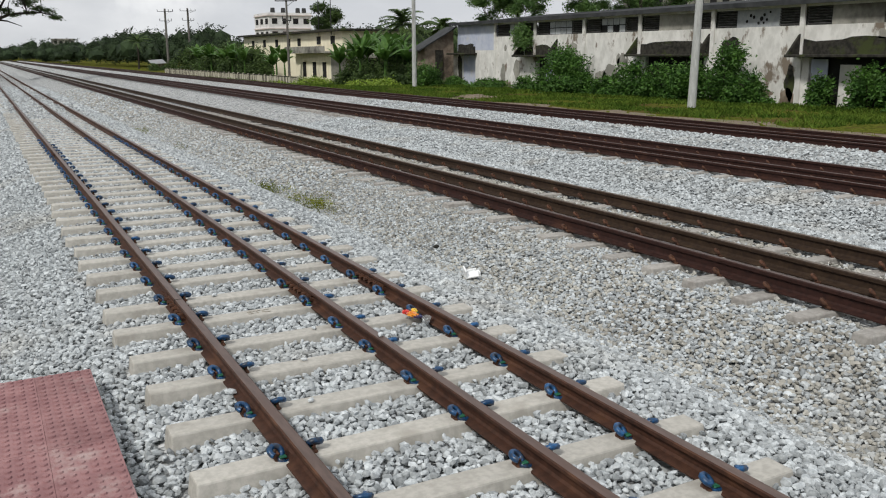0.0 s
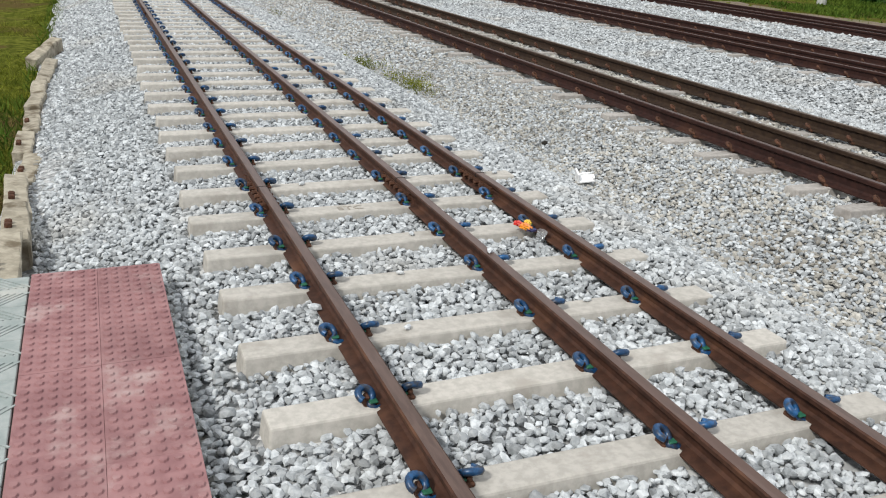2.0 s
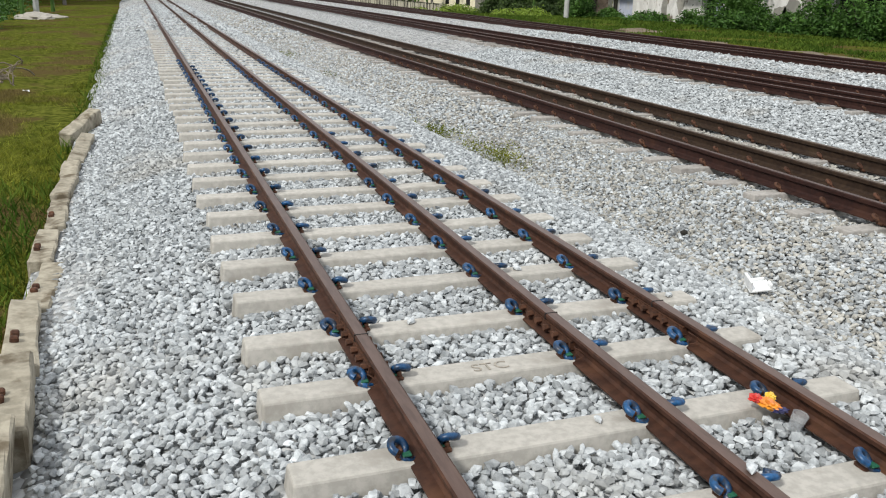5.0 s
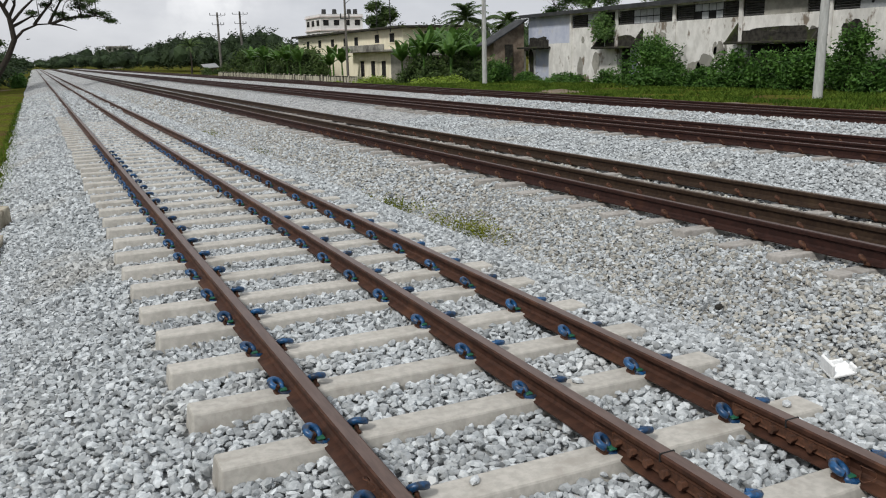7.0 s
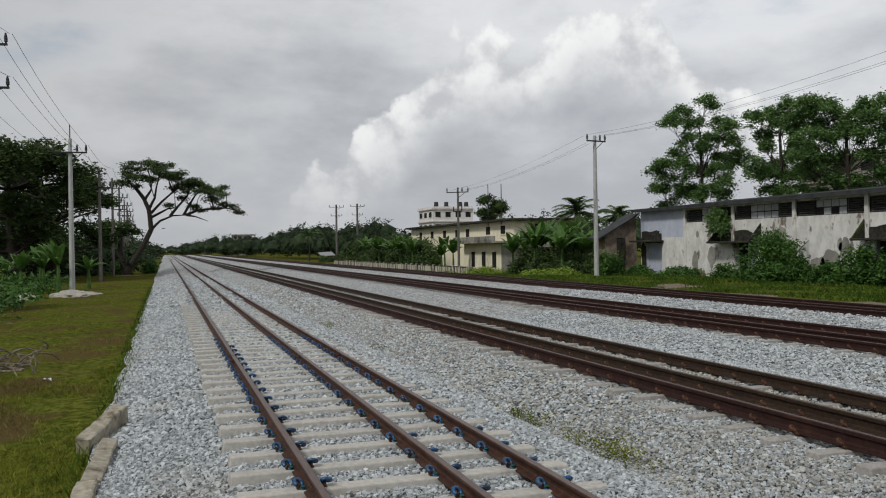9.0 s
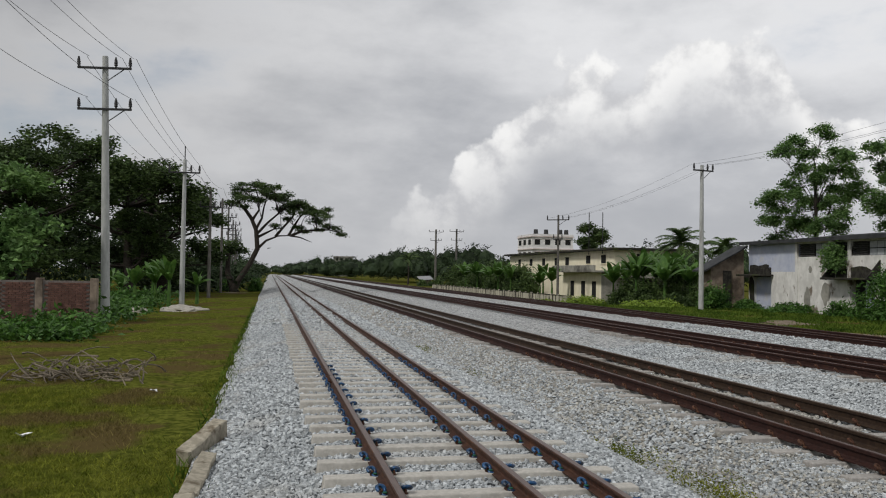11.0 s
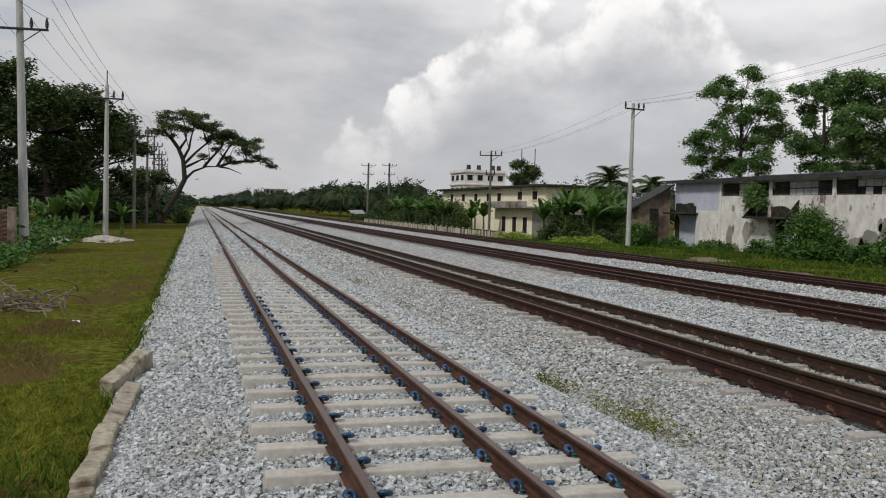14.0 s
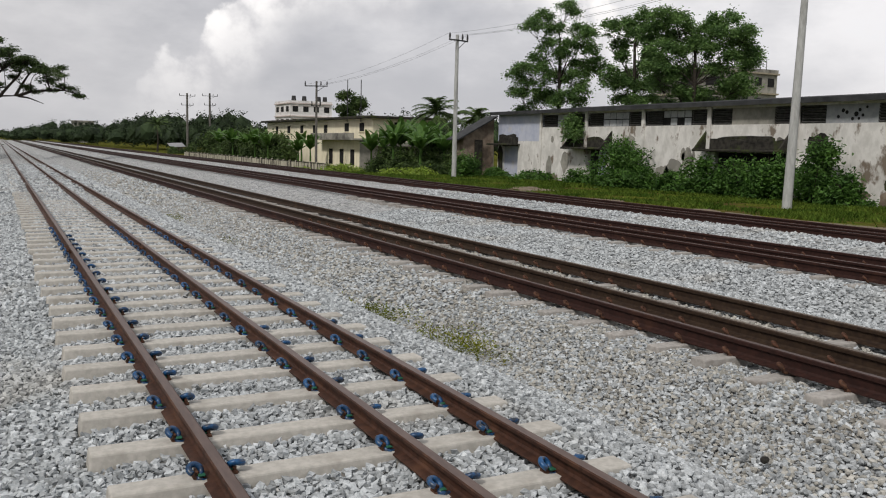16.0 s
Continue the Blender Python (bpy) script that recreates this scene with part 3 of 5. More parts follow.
def rotations(n, rng):
    """Turns that leave a stone lying on its broad side, a little tilted."""
    yaw, tip, heel = rng.uniform(0, 2 * np.pi, n), rng.normal(0, 0.55, n), rng.uniform(0, 2 * np.pi, n)

    def rz(a):
        c, d, o, i = np.cos(a), np.sin(a), np.zeros(n), np.ones(n)
        return np.stack([c, -d, o, d, c, o, o, o, i], 1).reshape(-1, 3, 3)

    c, d, o, i = np.cos(tip), np.sin(tip), np.zeros(n), np.ones(n)
    rx = np.stack([i, o, o, o, c, -d, o, d, c], 1).reshape(-1, 3, 3)
    return rz(heel) @ rx @ rz(yaw)


def chips(base_v, rng, count=90):
    """Crushed stone shapes: a rounded lump with flat broken faces."""
    out = []
    for _ in range(count):
        v = base_v * rng.uniform(0.88, 1.12, (len(base_v), 1)) + rng.uniform(-0.07, 0.07, (len(base_v), 3))
        for _ in range(6):
            d = rng.normal(0, 1, 3)
            d /= np.linalg.norm(d)
            v = v - np.maximum(v @ d - rng.uniform(0.50, 0.85), 0)[:, None] * d
        out.append(v)
    return np.array(out)


def clear_of_track(x, y):
    """True where a stone does not lie on a rail, a sleeper's top or the platform."""
    ok = np.ones(len(x), bool)
    for k in range(4):
        for r in RAILS[k]:
            ok &= np.abs(x - r) > (0.062 if k == 0 else 0.085)
    for k, sy, left in SLEEPERS:
        if k < 2:
            ok &= ~((np.abs(y - sy) < SLEEPER_HALF) & (x > left - 0.02) & (x < left + (2.76 if k == 0 else 0.32)))
    ok &= ~((x < -0.825) & (y < 5.47))
    ok &= ~((x < np.where(y < 7, -1.58, -1.70)) & (y < 16.2))
    return ok


def stones(name, x0, x1, y0, y1, pitch, size, base_v, base_f, lift=0.0, dusty=0.0):
    rng = np.random.default_rng(int(abs(x0 * 13 + y0 * 7 + pitch * 1000)) + 3)
    xs, ys = np.meshgrid(np.arange(x0, x1, pitch), np.arange(y0, y1, pitch))
    x = xs.ravel() + rng.uniform(-0.5, 0.5, xs.size) * pitch
    y = ys.ravel() + rng.uniform(-0.5, 0.5, xs.size) * pitch
    keep = clear_of_track(x, y)
    x, y = x[keep], y[keep]
    n = len(x)
    z = bed(x) + lift + rng.uniform(-0.017, 0.017, n) * (size / 0.03)
    sc = size * rng.uniform(0.6, 1.35, (n, 1)) * np.stack([rng.uniform(0.95, 1.45, n), rng.uniform(0.75, 1.1, n), rng.uniform(0.55, 0.9, n)], 1)
    pool = chips(base_v, rng)
    shape = pool[rng.integers(0, len(pool), n)] * sc[:, None, :]
    v = np.einsum("nij,nkj->nki", rotations(n, rng), shape) + np.stack([x, y, z], 1)[:, None, :]
    f = (base_f[None] + (np.arange(n) * len(base_v))[:, None, None]).reshape(-1, 3)
    me = np_mesh(name, v.reshape(-1, 3), f)
    me.materials.append(M_STONE)
    me.materials.append(M_DUSTY)
    share = np.maximum(dusty, 0.4 * smooth(x, 2.8, 3.7) * (1 - smooth(x, 4.9, 5.4)))
    brown = rng.random(n) < share
    me.polygons.foreach_set("material_index", np.repeat(brown.astype(np.int32), len(base_f)))
    ob = put(name, me, None)
    return tagged(ob, "loose angular pale grey crushed stones", "gravel", kind="stuff")


stones("gravel_near", -1.80, 5.2, 1.3, 9.0, 0.035, 0.0255, ICO_V, ICO_F)
stones("gravel_ahead", -1.80, 5.2, 9.0, 15.0, 0.033, 0.0245, CUBE_V, CUBE_F)
stones("gravel_middle", -1.75, 5.2, 15.0, 36.0, 0.050, 0.039, OCT_V, OCT_F, -0.004)
stones("gravel_far", -1.75, 5.2, 36.0, 66.0, 0.096, 0.070, OCT_V, OCT_F, 0.004)
stones("gravel_between_tracks", 7.15, 11.15, 4.0, 30.0, 0.054, 0.040, OCT_V, OCT_F, 0.006)
stones("gravel_within_track", 5.2, 7.15, 4.0, 24.0, 0.05, 0.036, OCT_V, OCT_F, -0.012, 0.85)
stones("gravel_beyond", 13.0, 16.9, 9.0, 40.0, 0.085, 0.055, OCT_V, OCT_F)

# ---- platform end ----
pf = empty("platform", pose(0, 0, 0), "low station platform end with red tactile paving and grey tiles", "platform", kind="structure")
part("platform_slab", box(-9.0, -0.835, -8.0, 5.46, -0.75, 0.045, 0.02), M_OLDC, pf)


def tactile():
    bm = bmesh.new()
    bx(bm, 0.0005, 0.3745, 0.0005, 0.3995, -0.03, 0.0, 0.0015)
    for a in range(6):
        for b in range(6):
            bmesh.ops.create_cone(bm, cap_ends=True, segments=8, radius1=0.0225, radius2=0.017, depth=0.013, matrix=Matrix.Translation((0.036 + a * 0.061, 0.036 + b * 0.0655, 0.0025)))
    me = bpy.data.meshes.new("tactile_tile")
    bm.to_mesh(me)
    bm.free()
    me.materials.append(M_RED)
    return me


ME_TACT = tactile()
for a in range(2):
    for b in range(22):
        put("tactile_tile", ME_TACT, None, pf, at=pose(-1.505 + a * 0.34, 5.055 - b * 0.4, 0.078 + random.uniform(-0.003, 0.003)) @ Matrix.Diagonal((0.907, 1, 1, 1)))


def grey_tile():
    bm = bmesh.new()
    bx(bm, 0.003, 0.397, 0.003, 0.397, -0.03, 0.0, 0.004)
    for c in range(4):
        for s in range(5):
            w = 0.03 + s * 0.03
            ang = c * 90 + 45
            m = Matrix.Translation((0.2, 0.2, 0.002)) @ pose(0, 0, 0, 0, 0, ang) @ Matrix.Translation((0.07 + s * 0.026, 0, 0)) @ Matrix.Diagonal((0.010, w * 1.6, 0.005, 1))
            bmesh.ops.create_cube(bm, size=1.0, matrix=m)
    me = bpy.data.meshes.new("paving_tile")
    bm.to_mesh(me)
    bm.free()
    me.materials.append(M_GREY)
    return me


ME_PAVE = grey_tile()
for a in range(6):
    for b in range(20):
        put("paving_tile", ME_PAVE, None, pf, at=pose(-1.91 - a * 0.4, 5.04 - b * 0.4, 0.074 + random.uniform(-0.003, 0.003)))

# ---- broken kerb of old concrete sleepers along the ballast ----


def kerb_block(m, length, label="weathered cast concrete kerb block with stained top", bolts=True):
    bm = bmesh.new()
    n = 6
    bx(bm, -0.092, 0.092, 0, length, -0.34, 0.0)
    bmesh.ops.bevel(bm, geom=list(bm.edges), offset=0.014, segments=1, affect="EDGES", profile=0.5)
    bmesh.ops.subdivide_edges(bm, edges=[e for e in bm.edges if abs(e.verts[0].co.y - e.verts[1].co.y) > 0.1], cuts=n, use_grid_fill=True)
    for v in bm.verts:
        v.co += Vector((random.uniform(-1, 1), random.uniform(-1, 1), random.uniform(-1, 1))) * 0.007
        v.co.x += 0.02 * noise.noise(v.co * 2.0 + Vector((length * 40, 0, 0)))
    ob = empty("kerb_block", m, label, "kerb block", "kerb blocks beside the ballast")
    part("block", bm, M_KERB, ob)
    if bolts:
        for dy in (0.30 * length, 0.38 * length):
            b = box(-0.07, -0.02, dy, dy + 0.045, -0.01, 0.035, 0.01)
            part("iron_insert", b, M_RUST, ob, "rusted iron insert")
    return ob


yk = 5.5
while yk < 10.9:
    ln = random.uniform(0.85, 1.25)
    kerb_block(pose(-1.66 - 0.035 * min(yk - 5.5, 4) + random.uniform(-0.03, 0.03), yk, max(-0.31, -0.04 - 0.09 * (yk - 5.5)) + random.uniform(-0.02, 0.02), random.uniform(-1.5, 1.5), random.uniform(-9, 9), random.uniform(-4, 5)), ln)
    yk += ln + 0.02
kerb_block(pose(-1.83, yk, -0.28, 0, -5, -2), (13.7 - yk) * 0.55, "cracked pale concrete kerb block", bolts=False)
kerb_block(pose(-1.80, yk + (13.7 - yk) * 0.565, -0.27, 1, -3, 1), (13.7 - yk) * 0.43, "cracked pale concrete kerb block", bolts=False)
kerb_block(pose(-1.78, 13.75, -0.29, 3, 10, -3), 1.55, bolts=False)
kerb_block(pose(-2.02, 15.75, -0.28, 14, 6, -24), 0.95, "tilted pale concrete block lying on the grass", bolts=False)

# ---- poles and wires ----


def pole(base, height, arms, r0=0.17, r1=0.10, lean=(0, 0), ins="dark", group="", label="tapered pale concrete power pole with iron cross-arms", turn=0, m=None):
    ob = empty("power_pole", pose(*base, lean[0], lean[1], turn), label, "power pole", group)
    v, f = tube_arrays([(0, 0, -0.6), (0, 0, height * 0.5), (0, 0, height)], [r0, (r0 + r1) / 2, r1], 12)
    put("shaft", np_mesh("shaft", v, f, True), m or M_POLE, ob)
    part("cap", box(-r1 * 0.7, r1 * 0.7, -r1 * 0.7, r1 * 0.7, height - 0.01, height + 0.02), M_POLE, ob)
    for z, half, n in arms:
        arm = part("cross_arm", box(-half, half, -r1 - 0.08, -r1 - 0.0, z - 0.05, z + 0.05, 0.01), M_DARK, ob, "dark iron cross-arm")
        for i in range(n):
            x = -half + 0.06 + (2 * half - 0.12) * (0, 0.72, 1)[i] if n == 3 else -half + 0.06 + (2 * half - 0.12) * i
            bm = bmesh.new()
            for h, r in ((0.05, 0.05), (0.14, 0.085), (0.24, 0.085), (0.34, 0.07), (0.42, 0.045)):
                bmesh.ops.create_cone(bm, cap_ends=True, segments=8, radius1=r, radius2=r * 0.75, depth=0.09, matrix=Matrix.Translation((x, -r1 - 0.04, z + 0.03 + h)))
            part("insulator", bm, M_DARK, arm, "dark ribbed insulator")
        v, f = tube_arrays([(r1 * 0.8, -r1 * 0.5, z - 0.55), (half * 0.72, -r1 - 0.03, z - 0.04)], 0.025, 5)
        put("brace", np_mesh("brace", v, f), M_DARK, ob)
    return ob


GL = "power poles on the grass side"
LEFT = [(-9.7, 28.5, -0.6), (-8.2, 45.7, -0.62), (-6.6, 63.0, -0.6), (-6.1, 80.5, -0.6), (-6.0, 97, -0.6), (-6.1, 113, -0.6), (-6.3, 131, -0.6), (-6.7, 150, -0.6), (-7.4, 172, -0.6), (-8.2, 196, -0.6), (-9, 222, -0.6)]
for i, b in enumerate(LEFT):
    if i in (0, 1):
        pole(b, 12.0, ((11.45, 1.15, 3), (9.6, 1.15, 3)), 0.21, 0.13, (0, -1.4 if i == 1 else 0), group=GL)
    elif i == 2:
        p = pole(b, 9.6, ((8.75, 1.0, 3),), 0.18, 0.11, group=GL)
        part("spike", box(-0.03, 0.03, -0.03, 0.03, 9.6, 10.5), M_DARK, p)
    elif i == 3:
        pole(b, 9.4, ((7.8, 0.9, 3),), 0.16, 0.10, group=GL, label="dark power pole with one cross-arm", m=M_DPOLE)
    else:
        pole(b, 9.6 + 0.3 * (i % 3), ((8.9, 0.95, 3), (7.5, 0.9, 3)), 0.15, 0.09, group=GL, label="dark power pole with two cross-arms", m=M_DPOLE)
lines = empty("overhead_wires", Matrix.Identity(4), "thin dark sagging overhead power wires", "wire", "overhead wires")
for i in range(len(LEFT) - 1):
    (xa, ya, za), (xb, yb, zb) = LEFT[i], LEFT[i + 1]
    ha = (11.95, 10.1) if i < 2 else ((9.25, 8.5) if i == 2 else (9.4, 8.0))
    hb = (11.95, 10.1) if i + 1 < 2 else ((9.25, 8.5) if i + 1 == 2 else (9.4, 8.0))
    for lv in range(2 if i < 5 else 1):
        for dx in (-1.05, 0.45, 1.05) if lv == 0 else (-1.05, 1.05):
            wire("wire", (xa + dx, ya - 0.15, za + ha[lv]), (xb + dx * 0.9, yb - 0.15, zb + hb[lv]), 0.35, 0.011, lines)
GR = "power poles on the far side"
RIGHT = [(29.2, 61.5, -0.5), (29.05, 30.9, -0.35)]
pole(RIGHT[0], 10.4, ((10.0, 0.9, 3),), 0.19, 0.12, group=GR, turn=12)
pole(RIGHT[1], 10.4, ((10.0, 0.9, 3),), 0.21, 0.13, (0, 1.6), group=GR, turn=12)
yp = pole((28.3, 90.0, -1.0), 9.1, ((8.6, 1.2, 3), (6.6, 0.5, 2)), 0.15, 0.10, group=GR, turn=-35, label="dark power pole before the cream building", m=M_DPOLE)
wires_far = empty("overhead_wires", Matrix.Identity(4), "thin sagging wires between the far poles", "wire", "overhead wires")
for dx in (-0.8, 0.5, 0.85):
    wire("wire", (29.2 + dx, 61.5, 9.95), (29.05 + dx, 30.9, 10.1), 0.5, 0.007, wires_far)
    wire("wire", (29.2 + dx, 61.5, 9.95), (28.3 + dx, 90.0, 7.8), 0.5, 0.007, wires_far)
    wire("wire", (29.05 + dx, 30.9, 10.1), (29.0 + dx, 2.0, 10.2), 0.5, 0.007, wires_far)
for x, y, h in ((36.6, 200, 13.0), (41.5, 200, 13.2)):
    pole((x, y, -1.0), h, ((h - 0.6, 1.7, 3), (h - 2.6, 1.3, 3)), 0.30, 0.2, group="distant pylons", m=M_DPOLE, label="distant dark power pole above the trees")
for x0, y0 in ((34.0, 96.0), (33.6, 91.0)):
    v, f = tube_arrays([(x0, y0, 4.2), (x0, y0, 8.6 + (y0 - 91) * 0.06)], 0.045, 6)
    tagged(put("mast", np_mesh("mast", v, f), M_DARK), "thin dark mast pole standing on the cream building", "mast", "rooftop masts")

# ---- warehouse ----
WX, Z0, ZT = 35.0, -0.7, 4.42
wh = empty("warehouse", pose(0, 0, 0), "long old whitewashed warehouse with mossy concrete awnings and dark eaves", "warehouse")
YN, YF = 6.0, 64.9


def wall_piece(y0, y1, z0, z1, m=M_WALL, name="wall", x0=WX, x1=WX + 0.3, label=""):
    return part(name, box(x0, x1, y0, y1, z0, z1), m, wh, label)


BAYS = [6.0, 12.0, 18.0, 23.9, 29.75, 35.7, 41.75, 47.35, 53.2, 58.75]
SILL, HEAD = 3.38, 4.28
part("upper_wall", box(WX, WX + 0.3, YN, 58.75, HEAD, ZT), M_WALL, wh)
wall_piece(58.75, YF, 2.35, ZT, M_BLUEW, "end_wall", label="pale blue whitewashed wall end")
wall_piece(64.2, YF, Z0, 2.35, M_WALL)
wall_piece(58.75, 61.9, Z0, 2.35, M_WALL)
wall_piece(61.9, 64.2, Z0, 1.95, M_BLUEW, "door", WX + 0.22, WX + 0.28, "pale blue closed door panel")
wall_piece(61.9, 64.2, 1.95, 2.35, M_MOSS)
OPEN = {1: (24.3, 29.2), 3: (36.3, 41.2), 5: (50.9, 53.0)}
segs = [YN]
for k, (a, b) in OPEN.items():
    segs += [a, b]
segs.append(58.75)
for i in range(0, len(segs), 2):
    wall_piece(segs[i], segs[i + 1], Z0, SILL)
for k, (a, b) in OPEN.items():
    wall_piece(a, b, 1.85, SILL)
    # the open doorway is a black sheet, its inner shade painted
    wall_piece(a, b, Z0, 1.85, M_SHADE, "doorway", WX + 0.28, WX + 0.30, "open doorway, its shade painted as a black sheet")
part("door", box(WX + 0.12, WX + 0.18, 50.95, 51.9, Z0, 1.75), M_BLUEW, wh, "pale blue door leaf standing ajar")
part("door", box(WX + 0.10, WX + 0.16, 28.2, 29.15, Z0, 1.75), M_BLUEW, wh, "pale blue weathered door leaf")
part("panel", box(WX + 0.10, WX + 0.16, 26.4, 27.5, Z0, 1.5), M_WALL, wh, "pale stained panel in the doorway")
for yb in BAYS[1:]:
    part("pilaster", box(WX - 0.10, WX, yb - 0.14, yb + 0.14, Z0, ZT), M_WALL, wh)


def louvre(y0, y1):
    # black back sheet paints the shade behind the slats
    fr = part("louvre", box(WX + 0.18, WX + 0.24, y0, y1, SILL, HEAD), M_SHADE, wh, "louvred vent of dark slats on a shade-black back")
    n = 7
    for i in range(n):
        z = SILL + 0.06 + (HEAD - SILL - 0.1) * i / (n - 1)
        bm = box(-0.06, 0.06, y0 + 0.02, y1 - 0.02, -0.015, 0.015)
        part("slat", bm, M_LOUV, fr, at=pose(WX + 0.08, 0, z, 0, 38, 0))


def glazing(y0, y1):
    # black back sheet paints the shade between panes and where one is missing
    fr = part("window", box(WX + 0.14, WX + 0.18, y0, y1, SILL, HEAD), M_SHADE, wh, "dusty small-paned steel window")
    n = max(2, int((y1 - y0) / 0.55))
    for i in range(n):
        for j in range(2):
            if random.random() < 0.12:
                continue
            a = y0 + (y1 - y0) * i / n
            z = SILL + (HEAD - SILL) * j / 2
            part("pane", box(WX + 0.10, WX + 0.12, a + 0.03, a + (y1 - y0) / n - 0.03, z + 0.03, z + (HEAD - SILL) / 2 - 0.03), M_GLASSY, fr)


for i in range(len(BAYS) - 1):
    a, b = BAYS[i] + 0.16, BAYS[i + 1] - 0.16
    if i == 8:
        louvre(b - 1.7, b)
        glazing(a + 1.6, b - 1.75)
        louvre(a, a + 1.5)
        continue
    louvre(a, a + 1.35)
    louvre(b - 1.45, b)
    if i in (7, 6, 2):
        glazing(a + 1.4, b - 1.5)
    elif i in (5, 3, 1):
        wall_piece(a + 1.35, b - 1.45, SILL, HEAD, M_STAIN, "blank_panel", WX + 0.04, WX + 0.2, "plain grey rendered panel")
    else:
        pn = wall_piece(a + 1.35, b - 1.45, SILL, HEAD, M_GLASSY, "broken_panel", WX + 0.06, WX + 0.2, "pale holed sheet panel")
        for _ in range(9):
            bm = bmesh.new()
            # each hole is a black disc: shade painted on the sheet
            bmesh.ops.create_cone(bm, cap_ends=True, segments=7, radius1=random.uniform(0.05, 0.13), radius2=0.05, depth=0.02, matrix=pose(WX + 0.052, random.uniform(a + 1.5, b - 1.6), random.uniform(SILL + 0.15, HEAD - 0.15), 0, 90, 0))
            part("hole", bm, M_SHADE, pn)


def awning(y0, y1, z, brackets=(True, True)):
    aw = part("awning", box(WX - 1.05, WX - 0.002, y0, y1, z - 0.14, z, 0.03), M_MOSS, wh, "mossy blackened concrete awning slab")
    bm = bmesh.new()
    bx(bm, WX - 0.25, WX - 0.004, y0 + 0.3, y1 - 0.3, z, z + 0.62)
    bmesh.ops.subdivide_edges(bm, edges=list(bm.edges), cuts=4, use_grid_fill=True)
    for v in bm.verts:
        t = noise.noise(v.co * 1.7)
        if v.co.z > z + 0.1:
            v.co.z += 0.35 * t - 0.08
        v.co.x = max(WX - 0.22, min(v.co.x, WX - 0.004)) if v.co.x > WX - 0.1 else WX - 0.06 + 0.03 * t
    part("moss_growth", bm, M_MOSS, aw, "black and green moss streak above the slab")
    for on, y in zip(brackets, (y0 + 0.02, y1 - 0.14)):
        if on:
            v = [(WX - 0.95, y, z), (WX - 0.004, y, z), (WX - 0.004, y, z + 1.1), (WX - 0.95, y + 0.12, z), (WX - 0.004, y + 0.12, z), (WX - 0.004, y + 0.12, z + 1.1)]
            put("bracket", np_mesh("bracket", v, [np.array([(0, 1, 2), (5, 4, 3)]), np.array([(0, 3, 4, 1), (1, 4, 5, 2), (2, 5, 3, 0)])]), M_MOSS, aw)


awning(61.6, 65.0, 2.15, (False, False))
awning(50.4, 54.8, 1.98)
awning(35.9, 42.0, 2.02)
awning(23.6, 29.9, 1.98)
awning(12.0, 18.0, 1.98)


def patch(y, z, ry, rz, m, label):
    """A thin irregular area of bare or blackened render."""
    n = 22
    a = np.linspace(0, 2 * np.pi, n, endpoint=False)
    k = np.array([1 + 0.45 * noise.noise(Vector((math.cos(t) * 1.4 + y, math.sin(t) * 1.4 + z, 3.0))) + 0.15 * noise.noise(Vector((math.cos(t) * 5 + y, math.sin(t) * 5, 9.0))) for t in a])
    ring = np.stack([np.full(n, WX - 0.006), y + np.cos(a) * ry * k, z + np.sin(a) * rz * k], 1)
    back = ring + np.array([0.005, 0, 0])
    f = [np.array([tuple(range(n))]), np.array([(i, (i + 1) % n, n + (i + 1) % n, n + i) for i in range(n)])]
    put("render_patch", np_mesh("render_patch", np.concatenate([ring, back]), f), m, wh, label)


for y, z, ry, rz in ((57.6, 0.4, 0.38, 0.9), (57.3, 2.5, 0.2, 0.25), (45.3, 0.3, 0.7, 0.7), (55.6, 0.9, 0.5, 0.7), (48.6, 2.3, 0.5, 0.5), (43.4, 1.4, 0.5, 0.6), (44.6, 0.5, 0.7, 0.9)):
    patch(y, z, ry, rz, M_STAIN, "grey patch where the whitewash has peeled")
for y, z, ry, rz in ((63.4, 2.45, 1.5, 0.42), (52.0, 2.35, 0.8, 0.35), (39.0, 2.4, 2.4, 0.42), (26.6, 2.4, 2.6, 0.4), (64.5, 0.9, 0.35, 1.3), (34.4, 2.2, 0.7, 0.6), (30.3, 0.6, 0.3, 0.9)):
    patch(y, z, ry, rz, M_MOSS, "blackened damp patch on the wall")
for i in range(22):
    y = random.uniform(24, 64)
    if not any(a - 0.6 < y < c + 0.6 for a, c in ((24.3, 29.2), (36.3, 41.2), (50.9, 53.0), (61.9, 64.2))):
        patch(y, random.uniform(-0.5, 0.1), random.uniform(0.4, 1.1), random.uniform(0.25, 0.6), M_SHED, "damp brown stain at the foot of the wall")
for i in range(9):
    y = random.choice((24, 29.75, 35.7, 41.75, 47.35, 53.2, 58.7)) + random.uniform(0.4, 4.6)
    patch(y, random.uniform(1.0, 2.9), random.uniform(0.12, 0.35), random.uniform(0.15, 0.5), M_STAIN, "grey patch where the whitewash has peeled")
# roof: a low mono-pitch of corrugated sheet with a dark fascia
ys = np.arange(YN - 0.4, YF + 0.5, 0.14)
zc = 0.03 * np.cos(np.arange(len(ys)) * np.pi)
rv = np.concatenate([np.stack([np.full(len(ys), WX - 0.55), ys, ZT + 0.10 + zc], 1), np.stack([np.full(len(ys), WX + 9.0), ys, ZT + 1.0 + zc], 1)])
nr = len(ys)
put("roof", np_mesh("roof", rv, np.array([(i, i + 1, nr + i + 1, nr + i) for i in range(nr - 1)])), M_ROOF, wh, "dark corrugated sheet roof")
